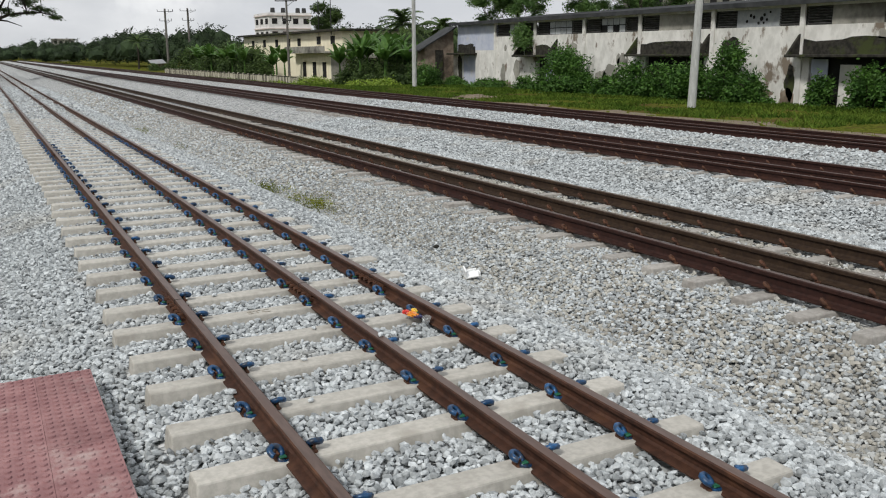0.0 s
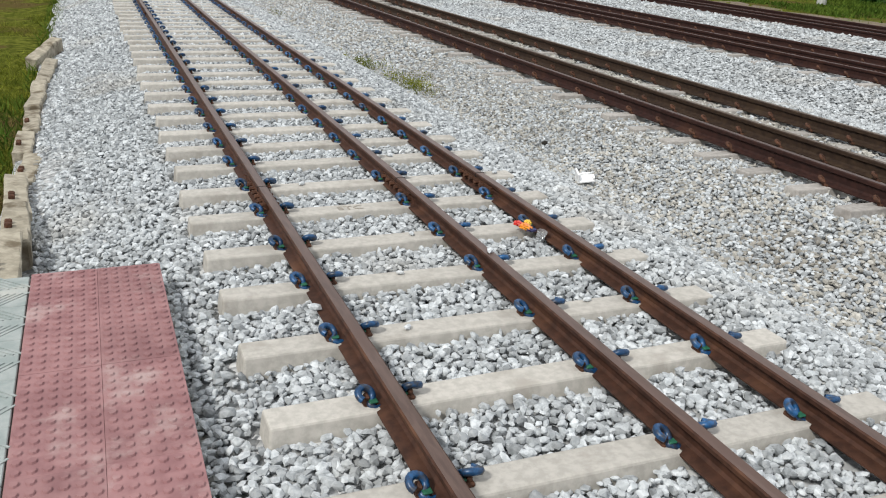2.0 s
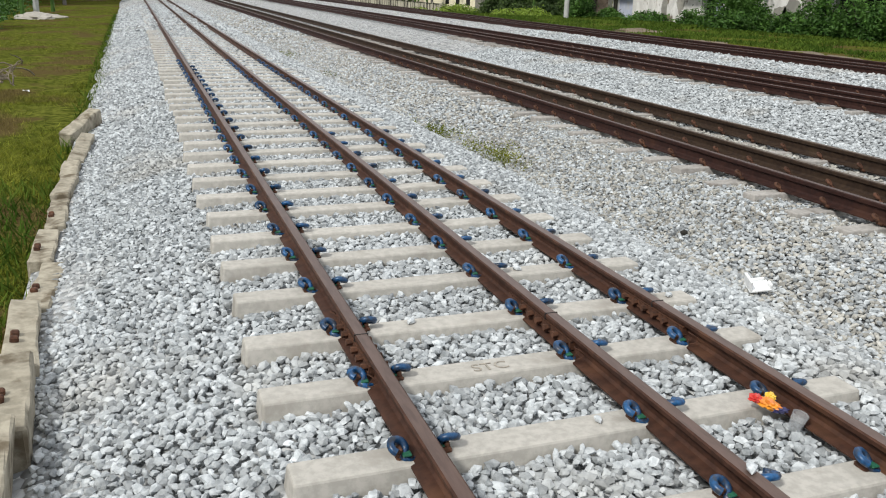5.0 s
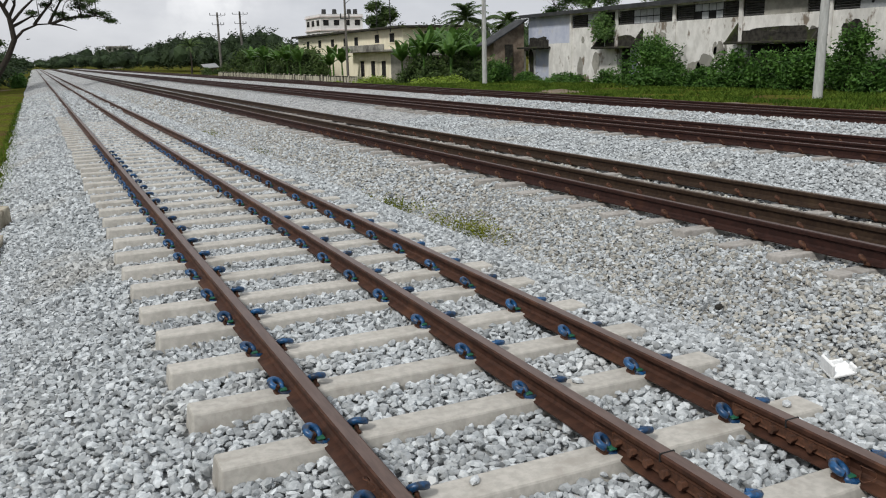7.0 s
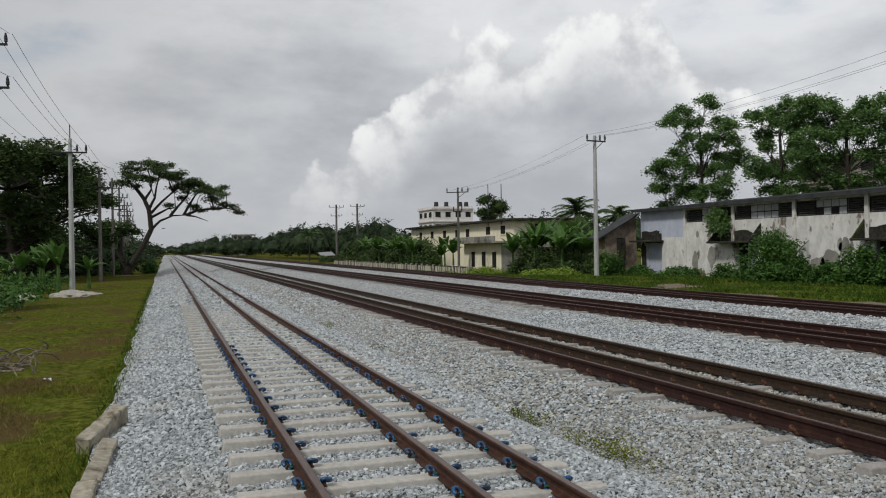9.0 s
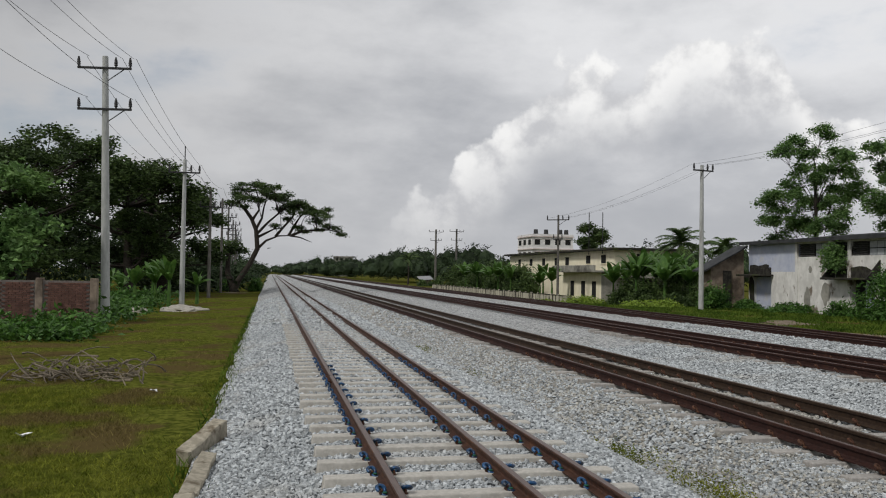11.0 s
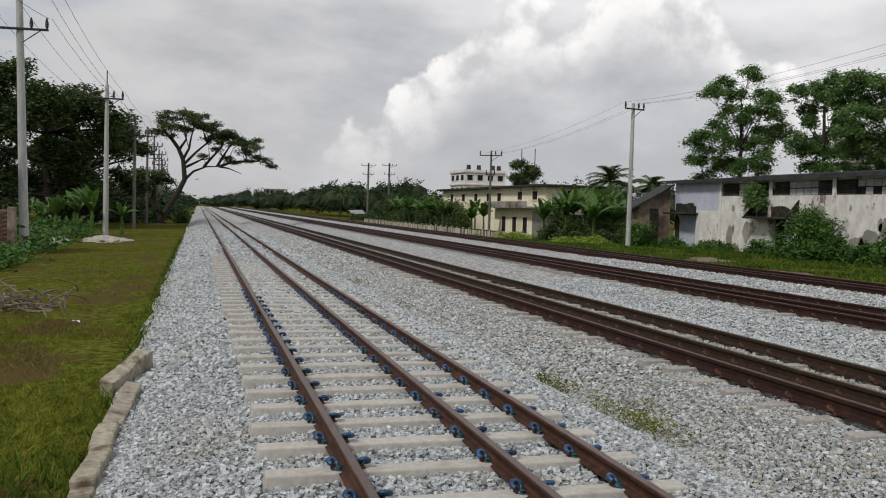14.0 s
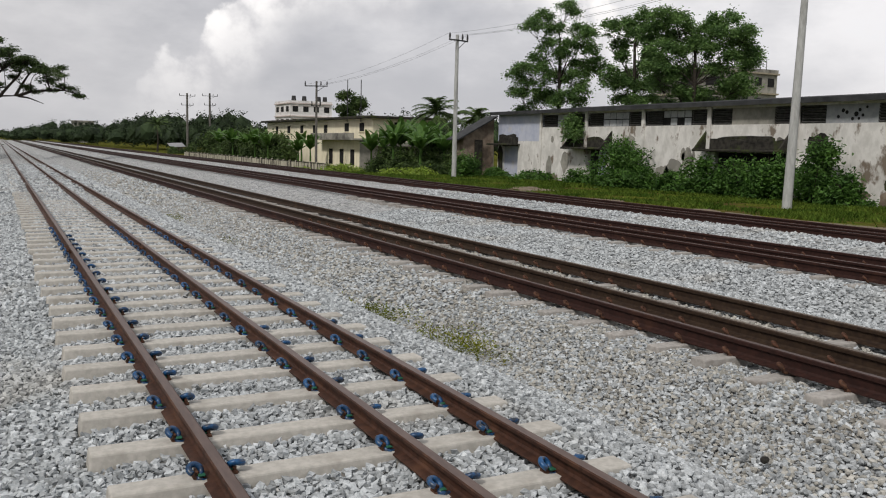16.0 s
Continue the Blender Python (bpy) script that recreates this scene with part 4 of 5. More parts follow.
part("fascia", box(WX - 0.5, WX + 0.28, YN - 0.4, YF + 0.4, ZT + 0.002, ZT + 0.09), M_ROOF, wh)
part("fascia_board", box(WX - 0.62, WX - 0.56, YN - 0.4, YF + 0.4, ZT - 0.05, ZT + 0.20), M_ROOF, wh)
part("back_wall", box(WX + 8.7, WX + 9.0, YN, YF, Z0, ZT + 0.9), M_WALL, wh)
part("near_end_wall", box(WX + 0.3, WX + 8.7, YN, YN + 0.3, Z0, ZT), M_WALL, wh)
part("far_end_wall", box(WX + 0.3, WX + 8.7, YF - 0.3, YF, Z0, ZT), M_WALL, wh)
# lean-to at the far end
lt = empty("lean_to", pose(0, 0, 0), "dirty grey-brown lean-to shed with a sloping dark roof", "shed")
v = [(32.2, 65.6, -0.8), (34.98, 65.6, -0.8), (34.98, 65.6, 4.15), (32.2, 65.6, 2.55), (32.2, 67, -0.8), (34.98, 67, -0.8), (34.98, 67, 4.15), (32.2, 67, 2.55)]
put("shed_wall", np_mesh("shed_wall", v, np.array([(0, 1, 2, 3), (7, 6, 5, 4), (0, 3, 7, 4), (1, 5, 6, 2)])), M_SHED, lt)
v = [(31.5, 65.2, 2.42), (35.1, 65.2, 4.36), (35.1, 67.2, 4.36), (31.5, 67.2, 2.42), (31.5, 65.2, 2.30), (35.1, 65.2, 4.26), (35.1, 67.2, 4.26), (31.5, 67.2, 2.30)]
put("shed_roof", np_mesh("shed_roof", v, np.array([(0, 1, 2, 3), (7, 6, 5, 4), (0, 4, 5, 1), (3, 2, 6, 7), (0, 3, 7, 4), (1, 5, 6, 2)])), M_ROOF, lt)
# opening drawn as a flat panel, moss black standing for its inner shade
part("shed_door", box(33.2, 33.9, 65.52, 65.58, -0.8, 2.4), M_MOSS, lt, "tall door opening, its shade painted as a black panel")

# ---- cream building ----
yb = empty("house", pose(0, 0, 0), "two-storey cream plastered building with stained walls and flat roof", "building")
ZB = -1.3


def win(parent, x, y0, y1, z0, z1, arch=False):
    w = part("window", box(x - 0.02, x + 0.04, y0, y1, z0, z1), M_SHADE, parent, "unglazed window, its inner shade painted black")
    # black box on the wall paints the shade inside the window
    part("window_sill", box(x - 0.12, x - 0.0, y0 - 0.1, y1 + 0.1, z0 - 0.1, z0 - 0.01), M_YEL, w)
    part("sunshade", box(x - 0.25, x - 0.0, y0 - 0.12, y1 + 0.12, z1 + 0.03, z1 + 0.10), M_YEL, w)


part("wall", box(34.0, 42, 100.5, 128, ZB, 4.55), M_YEL, yb)
part("wall", box(32.6, 41, 88.8, 100.5, ZB, 2.2), M_YEL, yb, "cream ground floor wall")
part("upper_wall", box(34.0, 41, 88.8, 100.498, 2.2, 4.55), M_YEL, yb)
# grey sheet over the cream: stains, plus this end's shade in the colour
part("end_wall", box(32.62, 41, 88.72, 88.798, ZB, 2.2), M_STAIN, yb, "grey stained end wall, darkened for its shaded side")
part("end_wall", box(34.02, 41, 88.72, 88.798, 2.7, 4.55), M_YEL, yb)
part("roof", box(33.2, 42.6, 87.9, 128.6, 4.552, 4.80, 0.03), M_MOSS, yb, "dark stained flat concrete roof slab")
part("balcony", box(31.5, 33.99, 88.0, 101.2, 2.21, 2.42, 0.02), M_STAIN, yb, "stained balcony slab")
part("balcony_parapet", box(31.5, 31.66, 88.0, 101.2, 2.42, 2.95, 0.02), M_STAIN, yb, "stained balcony parapet")
part("balcony_parapet", box(31.66, 33.99, 101.05, 101.2, 2.42, 2.95, 0.02), M_STAIN, yb)
for y in (102.5, 106.5, 111.5, 117, 122.5):
    win(yb, 34.0, y, y + 1.2, 3.05, 4.0)
for y in (91.0, 95.5):
    win(yb, 34.0, y, y + 1.3, 3.2, 4.1)
for y in (90.2, 93.4, 96.8):
    win(yb, 32.6, y, y + 1.15, -0.45, 1.25)
# black sheet on the end wall, painted as the doorway's inner shade
part("door", box(36.2, 38.2, 88.66, 88.715, ZB, 1.5), M_SHADE, yb, "open doorway, its shade painted as a black sheet")
part("awning", box(34.3, 38.8, 87.2, 88.71, 1.7, 1.85), M_STAIN, yb, "stained concrete canopy")
part("annexe_wall", box(38.8, 46, 84.0, 88.7, ZB, 1.9), M_STAIN, yb, "grey damp annexe wall")
part("annexe_roof", box(38.4, 46.4, 83.6, 88.9, 1.902, 2.1), M_MOSS, yb)
# black sheet paints the shade inside the verandah
part("upper_opening", box(36.5, 39.5, 88.66, 88.715, 3.2, 4.2), M_SHADE, yb, "upper verandah opening, its shade painted as a black sheet")

M_DRIP = mat("streaked_pale_concrete", (0.42, 0.40, 0.32), (0.54, 0.51, 0.42), 3, 0.92, 0.2, c3=(0.055, 0.05, 0.04), s3=2.4, t3=(0.49, 0.57), stretch=(1, 1, 0.10))
fence = empty("boundary_wall", pose(0, 0, 0), "low stained concrete boundary wall with panel posts", "wall")
y = 86.5
while y < 158:
    part("post", box(27.93, 28.12, y - 0.1, y + 0.1, -1.5, -0.10, 0.02), M_DRIP, fence)
    part("panel", box(27.98, 28.06, y + 0.102, y + 2.2, -1.5, -0.24, 0.01), M_DRIP, fence)
    part("coping", box(27.94, 28.1, y + 0.102, y + 2.2, -0.238, -0.16), M_MOSS, fence)
    y += 2.32

# ---- distant buildings ----


def block_of_flats(x0, x1, y0, y1, z0, storeys, sh, m, m2, label, bays_x=4, tanks=True, group=""):
    ob = empty("apartment_building", pose(0, 0, 0), label, "apartment building", group)
    h = z0 + storeys * sh
    part("wall", box(x0, x1, y0, y1, z0, h), m, ob)
    for s in range(storeys):
        zz = z0 + s * sh
        part("floor_band", box(x0 - 0.35, x1 + 0.2, y0 - 0.35, y1, zz + sh - 0.3, zz + sh - 0.05), m2, ob)
        for b in range(bays_x):
            xa = x0 + (x1 - x0) * (b + 0.25) / bays_x
            # windows are black sheets, the rooms' shade put into the colour
            w = part("window", box(xa, xa + (x1 - x0) / bays_x * 0.5, y0 - 0.06, y0 - 0.005, zz + sh * 0.3, zz + sh * 0.72), M_SHADE, ob)
            if m is not M_STAIN:
                part("frame", box(xa - 0.1, xa + (x1 - x0) / bays_x * 0.5 + 0.1, y0 - 0.16, y0 - 0.065, zz + sh * 0.73, zz + sh * 0.78), m2, w)
        for b in range(3):
            ya = y0 + (y1 - y0) * (b + 0.25) / 3
            part("window", box(x0 - 0.06, x0 - 0.005, ya, ya + (y1 - y0) / 6, zz + sh * 0.3, zz + sh * 0.72), M_SHADE, ob)
    part("parapet", box(x0 - 0.1, x1 + 0.1, y0 - 0.1, y1 + 0.1, h, h + 0.5), m, ob)
    if tanks:
        for tx in (0.15, 0.4, 0.75, 0.9):
            bm = bmesh.new()
            bmesh.ops.create_cone(bm, cap_ends=True, segments=14, radius1=0.62, radius2=0.52, depth=1.3, matrix=Matrix.Translation((x0 + (x1 - x0) * tx, y0 + 2.2, h + 1.15)))
            part("water_tank", bm, M_DARK, ob, "black rooftop water tank")
    return ob


block_of_flats(65.8, 77, 219, 232, -1, 4, 3.25, M_WHITE, M_PINK, "white and pink four-storey apartment block with black water tanks", 4)
un = block_of_flats(99, 110, 104, 121, -1, 5, 3.12, M_STAIN, M_OLDC, "unfinished grey concrete apartment block with bare rods on top", 4, False)
for i in range(16):
    xr, yr = random.uniform(99.2, 109.5), random.choice((104.2, 108, 112, 116, 120.5))
    v, f = tube_arrays([(xr, yr, 14.6), (xr + random.uniform(-0.1, 0.1), yr, 16.8)], 0.07, 4)
    put("reinforcing_rod", np_mesh("reinforcing_rod", v, f), M_DARK, un)
block_of_flats(37, 48, 520, 530, -1, 4, 2.9, M_STAIN, M_STAIN, "grey distant apartment block above the trees", 4, False)
sh = empty("hut", pose(0, 0, 0), "low hut with a pale tin roof among trees", "hut")
part("hut_wall", box(31.2, 33.4, 188, 191, -1.2, 0.35), M_SHED, sh)
v = [(x, y, z + d) for d in (0, -0.1) for x, y, z in ((30.8, 187.4, 0.35), (33.8, 187.4, 0.5), (33.8, 191.6, 1.25), (30.8, 191.6, 1.1))]
put("hut_roof", np_mesh("hut_roof", v, np.array([(0, 1, 2, 3), (7, 6, 5, 4), (0, 4, 5, 1), (3, 2, 6, 7), (0, 3, 7, 4), (1, 5, 6, 2)])), M_TIN, sh)

# ---- brick wall on the grass side ----
bw = empty("brick_wall", pose(0, 0, 0), "low brown brick boundary wall with concrete posts", "wall")
part("wall_core", box(-16.0, -7.6, 40.05, 40.25, -0.9, 1.36), M_MORT, bw)
for x in (-7.65, -9.6, -11.6, -13.6):
    part("post", box(x - 0.13, x + 0.13, 39.98, 40.32, -0.9, 1.46, 0.02), M_SHED, bw)
ME_BRICK = bpy.data.meshes.new("brick")
t = box(-0.118, 0.118, -0.02, 0.02, -0.034, 0.034, 0.004)
t.to_mesh(ME_BRICK)
t.free()
ME_BRICK.materials.append(M_BRICK)
for r in range(25):
    for c in range(12):
        x = -7.92 - c * 0.25 - (0.125 if r % 2 else 0)
        if abs(x + 9.6) < 0.25:
            continue
        put("brick", ME_BRICK, None, bw, at=pose(x, 40.042 + random.uniform(-0.004, 0.004), -0.62 + r * 0.078))
lw = bmesh.new()
for r in range(25):
    for c in range(20):
        x = -11.05 - c * 0.25 - (0.125 if r % 2 else 0)
        if min(abs(x + 11.6), abs(x + 13.6)) > 0.25 and x > -15.9:
            bx(lw, x - 0.118, x + 0.118, 40.022, 40.06, -0.654 + r * 0.078, -0.586 + r * 0.078)
tagged(part("brickwork", lw, M_BRICK, bw), kind="stuff")

# ---- trees ----


def limb(a, b, bend, n=7, rng=RNG):
    a, b = np.asarray(a, float), np.asarray(b, float)
    t = np.linspace(0, 1, n)[:, None]
    off = rng.normal(0, 1, 3) * bend
    return a + (b - a) * t + off * (4 * t * (1 - t)) + np.array([0, 0, 1.0]) * bend * 0.8 * (t * (1 - t))


def tree(name, base, trunk_pts, r0, clumps, nleaf, leaf, m, label, bark=M_BARK, group="", flat=0.7, twig=3, sub=7, hang=0.0, tight=0.3, mains=(), bare=(), drop=0.75, fine=1.0):
    """trunk_pts: from the base up, relative; clumps: (x, y, z, rx, rz) relative, each fed by a limb."""
    ob = empty(name, pose(*base), label, "tree", group)
    tp = np.array(trunk_pts, float)
    rr = np.linspace(r0, r0 * 0.55, len(tp))
    rr[0] *= 1.35
    tubes = [tube_arrays(tp, rr, 9)]
    for mp in mains:
        mp = np.array(mp, float)
        tubes.append(tube_arrays(mp, np.linspace(r0 * 0.5, r0 * 0.14, len(mp)), 7))
        tp = np.concatenate([tp, mp[1:]])
    for mp in bare:
        tubes.append(tube_arrays(np.array(mp, float), np.linspace(r0 * 0.36, r0 * 0.08, len(mp)), 7))
    centres = []
    for cx, cy, cz, rx, rz in clumps:
        c = np.array((cx, cy, cz))
        k = int(np.argmin(np.linalg.norm(tp - c * np.array([1, 1, drop]), axis=1)))
        k = min(max(k, 1), len(tp) - 1)
        lp = limb(tp[k], c - np.array([0, 0, rz * 0.5]), 0.06 * np.linalg.norm(c - tp[k]))
        tubes.append(tube_arrays(lp, np.linspace(r0 * 0.30 * fine, r0 * 0.07 * fine, len(lp)), 6))
        for _ in range(sub):
            d = RNG.normal(0, 1, 3)
            d /= np.linalg.norm(d)
            d[2] = abs(d[2]) if RNG.random() < 0.7 else d[2]
            e = c + d * np.array([rx, rx, rz]) * RNG.uniform(0.55, 1.0)
            centres.append(e)
            if RNG.random() < 0.6:
                tubes.append(tube_arrays(limb(lp[-2], e, 0.15, 4), np.linspace(r0 * 0.12 * fine, r0 * 0.03, 4), 4))
    v, f = join_tubes(tubes)
    put("trunk", np_mesh("trunk", v, f, True), bark, ob)
    av = np.mean([c[3] for c in clumps])
    az = np.mean([c[4] for c in clumps])
    v, f = leaves(centres, (av * tight, av * tight, az * tight * 0.87), nleaf, leaf, flat, hang)
    put("crown", np_mesh("crown", v, f), m, ob)
    return ob


# leaning umbrella-shaped tree over the line
cl = []
for i in range(44):
    w = (i + 0.5) / 44
    cx = -1.8 + 10.0 * w
    top = 11.0 + 0.75 * math.sin(math.pi * min(1.0, w / 0.5)) - 2.3 * max(0.0, w - 0.40) / 0.6
    cl.append((cx + RNG.normal(0, 0.25), RNG.normal(0, 1.6), top - RNG.uniform(0, 1.0) ** 1.6 * 2.2 * (1 - 0.4 * w), RNG.uniform(0.55, 0.95), RNG.uniform(0.28, 0.48)))
cl += [(8.7, 0, 7.3, 0.6, 0.28), (9.5, 0.2, 7.0, 0.6, 0.30), (10.1, 0, 6.4, 0.4, 0.28), (7.6, 0.4, 6.9, 0.5, 0.14), (6.0, 0.3, 6.7, 0.5, 0.16), (5.4, 0, 7.1, 0.4, 0.16), (4.4, 0.3, 8.0, 0.4, 0.2), (-0.4, 0, 9.2, 0.5, 0.25), (2.9, 0, 7.2, 0.35, 0.15), (8.6, 0.3, 9.2, 0.5, 0.12)]
tree("tree", (-3.5, 100, -0.5), [(-1.6, 0, -0.4), (-0.8, 0, 1.3), (0.3, 0, 3.0), (1.1, 0, 4.7), (1.0, 0, 6.0), (0.9, 0, 6.8), (0.4, 0, 8.0), (-0.4, 0, 9.1)], 0.33, cl, 21000, 0.20, M_LEAFD, "leaning umbrella-shaped tree with flat dark crown over the track", flat=0.7, sub=10, tight=0.34, drop=0.86, fine=0.6, bare=([(4.6, 0, 6.2), (5.6, 0, 6.05), (6.9, 0.1, 5.55)],), mains=(
    [(1.1, 0, 4.7), (2.0, 0, 5.6), (3.3, 0, 6.15), (4.7, 0, 6.22)],
    [(4.6, 0, 6.2), (5.8, 0.1, 6.7), (7.5, 0.1, 6.9), (8.8, 0, 6.95), (9.8, 0, 6.7)],
    [(4.4, 0, 6.2), (5.0, 0.2, 7.3), (5.6, 0.2, 8.3), (6.4, 0, 9.0)],
    [(3.0, 0, 6.1), (3.9, -0.2, 7.2), (4.8, -0.3, 8.2), (5.2, 0, 9.4)],
    [(1.0, 0, 5.9), (1.9, 0.3, 6.4), (2.8, 0.3, 6.9), (3.6, 0.3, 7.0)],
    [(1.0, 0, 6.3), (2.2, -0.3, 7.6), (3.3, -0.3, 8.6), (4.6, -0.2, 9.6)],
    [(0.9, 0, 6.8), (1.5, 0.3, 8.0), (1.7, 0.3, 9.2), (2.0, 0, 10.3)],
    [(0.5, 0, 7.8), (1.2, -0.3, 8.9), (1.1, -0.3, 10.2)],
    [(-0.1, 0, 8.7), (-0.9, 0.2, 9.6), (-1.3, 0.2, 10.4)]))
tree("tree", (-4.6, 101, -0.5), [(0, 0, -0.4), (-0.9, 0, 2.0), (-0.9, 0, 4.0)], 0.4, [(-1.4, 0, 5.2, 1.5, 0.7), (-0.2, 1, 4.6, 1.0, 0.6), (-2.4, 0, 4.4, 1.0, 0.5)], 2200, 0.33, M_LEAFD, "small dark tree beside the leaning tree trunk")
# big dark rain trees
for (x, y0, h, w, n) in ((-13.4, 84, 14.2, 7.0, 20000), (-20.0, 80, 16.2, 8.0, 22000), (-28.0, 78, 15.0, 8.0, 15000), (-11.4, 92, 13.2, 4.8, 18000), (-24, 88, 15.5, 8.0, 12000)):
    cs = []
    for a in range(15):
        an, rd = RNG.uniform(0, 6.28), RNG.uniform(0.15, 1.0) ** 0.5
        cs.append((np.cos(an) * rd * w, np.sin(an) * rd * w, h * (0.86 - 0.36 * rd ** 2) + RNG.uniform(-0.6, 0.6), w * 0.27, h * 0.075))
    for a in range(11):
        an, rd = RNG.uniform(0, 6.28), RNG.uniform(0.3, 1.0)
        cs.append((np.cos(an) * w * rd, np.sin(an) * w * rd, h * RNG.uniform(0.14, 0.52), w * 0.22, h * 0.09))
    tree("tree", (x, y0, -0.6), [(0, 0, -0.3), (0.2, 0, h * 0.18), (0.1, 0.2, h * 0.38), (0, 0, h * 0.55)], 0.5, cs, int(n * 1.2), 0.34, M_LEAFD, "broad dark rain tree with spreading limbs", group="dark trees behind the poles", flat=0.85, sub=9, tight=0.24)
# near tree at the brick wall
cs = [(RNG.uniform(-2.2, 2.2), RNG.uniform(-1.6, 1.6), z, 1.2, 0.7) for z in (1.4, 2.2, 3.0, 3.6, 4.3, 5.0, 5.5, 6.0, 2.6, 4.0)]
tree("tree", (-13.2, 42.5, -0.6), [(0, 0, -0.3), (0.1, 0, 2.0), (0, 0.1, 4.4)], 0.22, cs, 9000, 0.30, M_LEAF, "leafy green tree behind the brick wall", flat=0.5)
# feathery trees behind the warehouse: tiers of foliage as (offset across, height)
CROWN_A = ((-1.6, 13.5), (0.5, 13.7), (1.8, 13.2), (-2.4, 12.4), (-0.5, 12.2), (2.4, 11.9), (1.0, 11.1), (-1.3, 11.1), (2.6, 10.6), (0.3, 10.0), (1.8, 9.5), (3.7, 9.4), (2.9, 9.0), (-1.8, 10.0), (-2.9, 9.0), (-3.7, 8.4), (-1.6, 8.5), (0.0, 8.2),
           (1.3, 7.9), (-2.4, 7.3), (-3.7, 6.9), (-0.8, 6.9), (0.8, 6.6), (2.1, 7.1), (-1.6, 5.8), (0.0, 5.6), (1.8, 5.9), (-2.6, 5.3))
CROWN_B = ((-1.8, 11.6), (-0.6, 12.2), (0.6, 12.3), (1.4, 11.7), (-1.3, 10.9), (0.0, 11.0), (1.1, 10.5), (-1.1, 9.8), (1.4, 9.8), (1.9, 9.0), (1.1, 8.5), (-1.5, 7.8), (-0.3, 8.2), (-1.8, 7.1), (-0.6, 6.8), (0.6, 7.1), (1.6, 7.3), (-0.8, 6.1), (0.1, 5.5), (1.4, 6.1))
CROWN_C = ((-2.5, 12.1), (-1.4, 11.8), (-3.0, 11.1), (-0.2, 11.4), (-1.8, 10.7), (1.2, 11.4), (2.3, 11.4), (3.5, 10.8), (0.2, 10.2), (1.8, 10.2), (3.2, 9.8), (4.2, 9.1), (-2.5, 9.5), (-1.2, 9.3), (1.2, 9.1), (2.5, 8.8), (3.9, 8.1), (-2.8, 8.1), (-1.6, 7.9),
           (0.0, 7.9), (1.6, 7.7), (3.2, 7.2), (-2.3, 6.8), (-0.9, 6.5), (0.7, 6.5), (2.3, 6.3), (3.7, 6.5), (-1.4, 5.4), (0.0, 5.8))
for (x, y0, h, ax, ay, crown, r, n, lab) in ((45, 71.2, 13.5, 0.82, -0.57, CROWN_A, 0.85, 38000, "tall tiered feathery green tree behind the warehouse"),
                                             (46, 61.9, 12.0, 0.77, -0.635, CROWN_B, 0.75, 24000, "slender feathery green tree with a bare trunk behind the warehouse"),
                                             (47, 56.0, 12.0, 0.73, -0.686, CROWN_C, 0.90, 44000, "broad dense green tree behind the warehouse")):
    cs = []
    for d, z in crown:
        back = RNG.uniform(-1.6, 1.6)
        cs.append((d * ax - back * ay, d * ay + back * ax, z + 0.5 + RNG.normal(0, 0.25), r * RNG.uniform(0.9, 1.3), RNG.uniform(0.6, 1.0)))
    tree("tree", (x, y0, -0.5), [(0, 0, -0.3), (0.2, 0.1, h * 0.35), (0, -0.2, h * 0.62), (0, 0, h * 0.92)], 0.20, cs, n, 0.21, M_LEAF, lab, group="tall trees behind the warehouse", flat=0.6, sub=12, tight=0.27, hang=0.12, fine=0.7)
tree("tree", (60, 36, -0.5), [(0, 0, -0.3), (0, 0, 3), (0, 0, 6)], 0.3, [(0, 0, 8, 2.6, 0.9), (0, 3, 7.4, 2.2, 0.8), (0, -3, 7.2, 2.2, 0.8)], 3000, 0.4, M_LEAFD, "rounded dark tree behind the warehouse roof")

# far woods along the line: rows of crowns, each a rough dark core under small leaves
WOOD_X, WOOD_Y, WOOD_H = (2, 9, 16, 23, 30, 34, 39, 46, 62, 85, 130), (540, 480, 425, 365, 300, 250, 215, 184, 172, 165, 160), (9.0, 9.0, 10.6, 9.0, 10.4, 11.6, 11.0, 8.0, 10.0, 11.5, 11.5)


def crown_core(c, r, h):
    k = np.array([1 + 0.30 * noise.noise(Vector(q) * 1.7 + Vector(c)) for q in ICO_V])
    return ICO_V * k[:, None] * np.array([r, r, h]) * 0.82 + np.array(c), ICO_F


fc, cores = [], []
for i in range(375):
    w = RNG.random() ** 0.85 * 10
    x, y0, h = (float(np.interp(w, range(11), q)) for q in (WOOD_X, WOOD_Y, WOOD_H))
    back = RNG.random()
    if i >= 330:
        x, y0, h = RNG.uniform(-60, 6), RNG.uniform(560, 680), 8.5
    x, y0 = x + back * 9 + RNG.normal(0, 1.0), y0 + back * 8 + RNG.normal(0, 4)
    h = h * RNG.uniform(0.62, 1.08) * (0.72 + 0.28 * back)
    r = RNG.uniform(1.5, 3.0) * (1 + y0 / 900)
    c = (x, y0, h - 1.0 - 0.42 * h)
    cores.append(crown_core(c, r * 0.9, h * 0.42))
    for _ in range(20):
        d = RNG.normal(0, 1, 3)
        d /= np.linalg.norm(d)
        fc.append((c[0] + d[0] * r * 0.9, c[1] + d[1] * r * 0.9, c[2] + d[2] * h * 0.38))
v, f = leaves(np.array(fc), (0.40, 0.40, 0.30), 90000, 0.55, 0.4)
cv, cf = join_tubes(cores)
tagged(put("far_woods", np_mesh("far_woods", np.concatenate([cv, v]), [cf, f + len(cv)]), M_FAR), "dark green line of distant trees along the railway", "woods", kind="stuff")
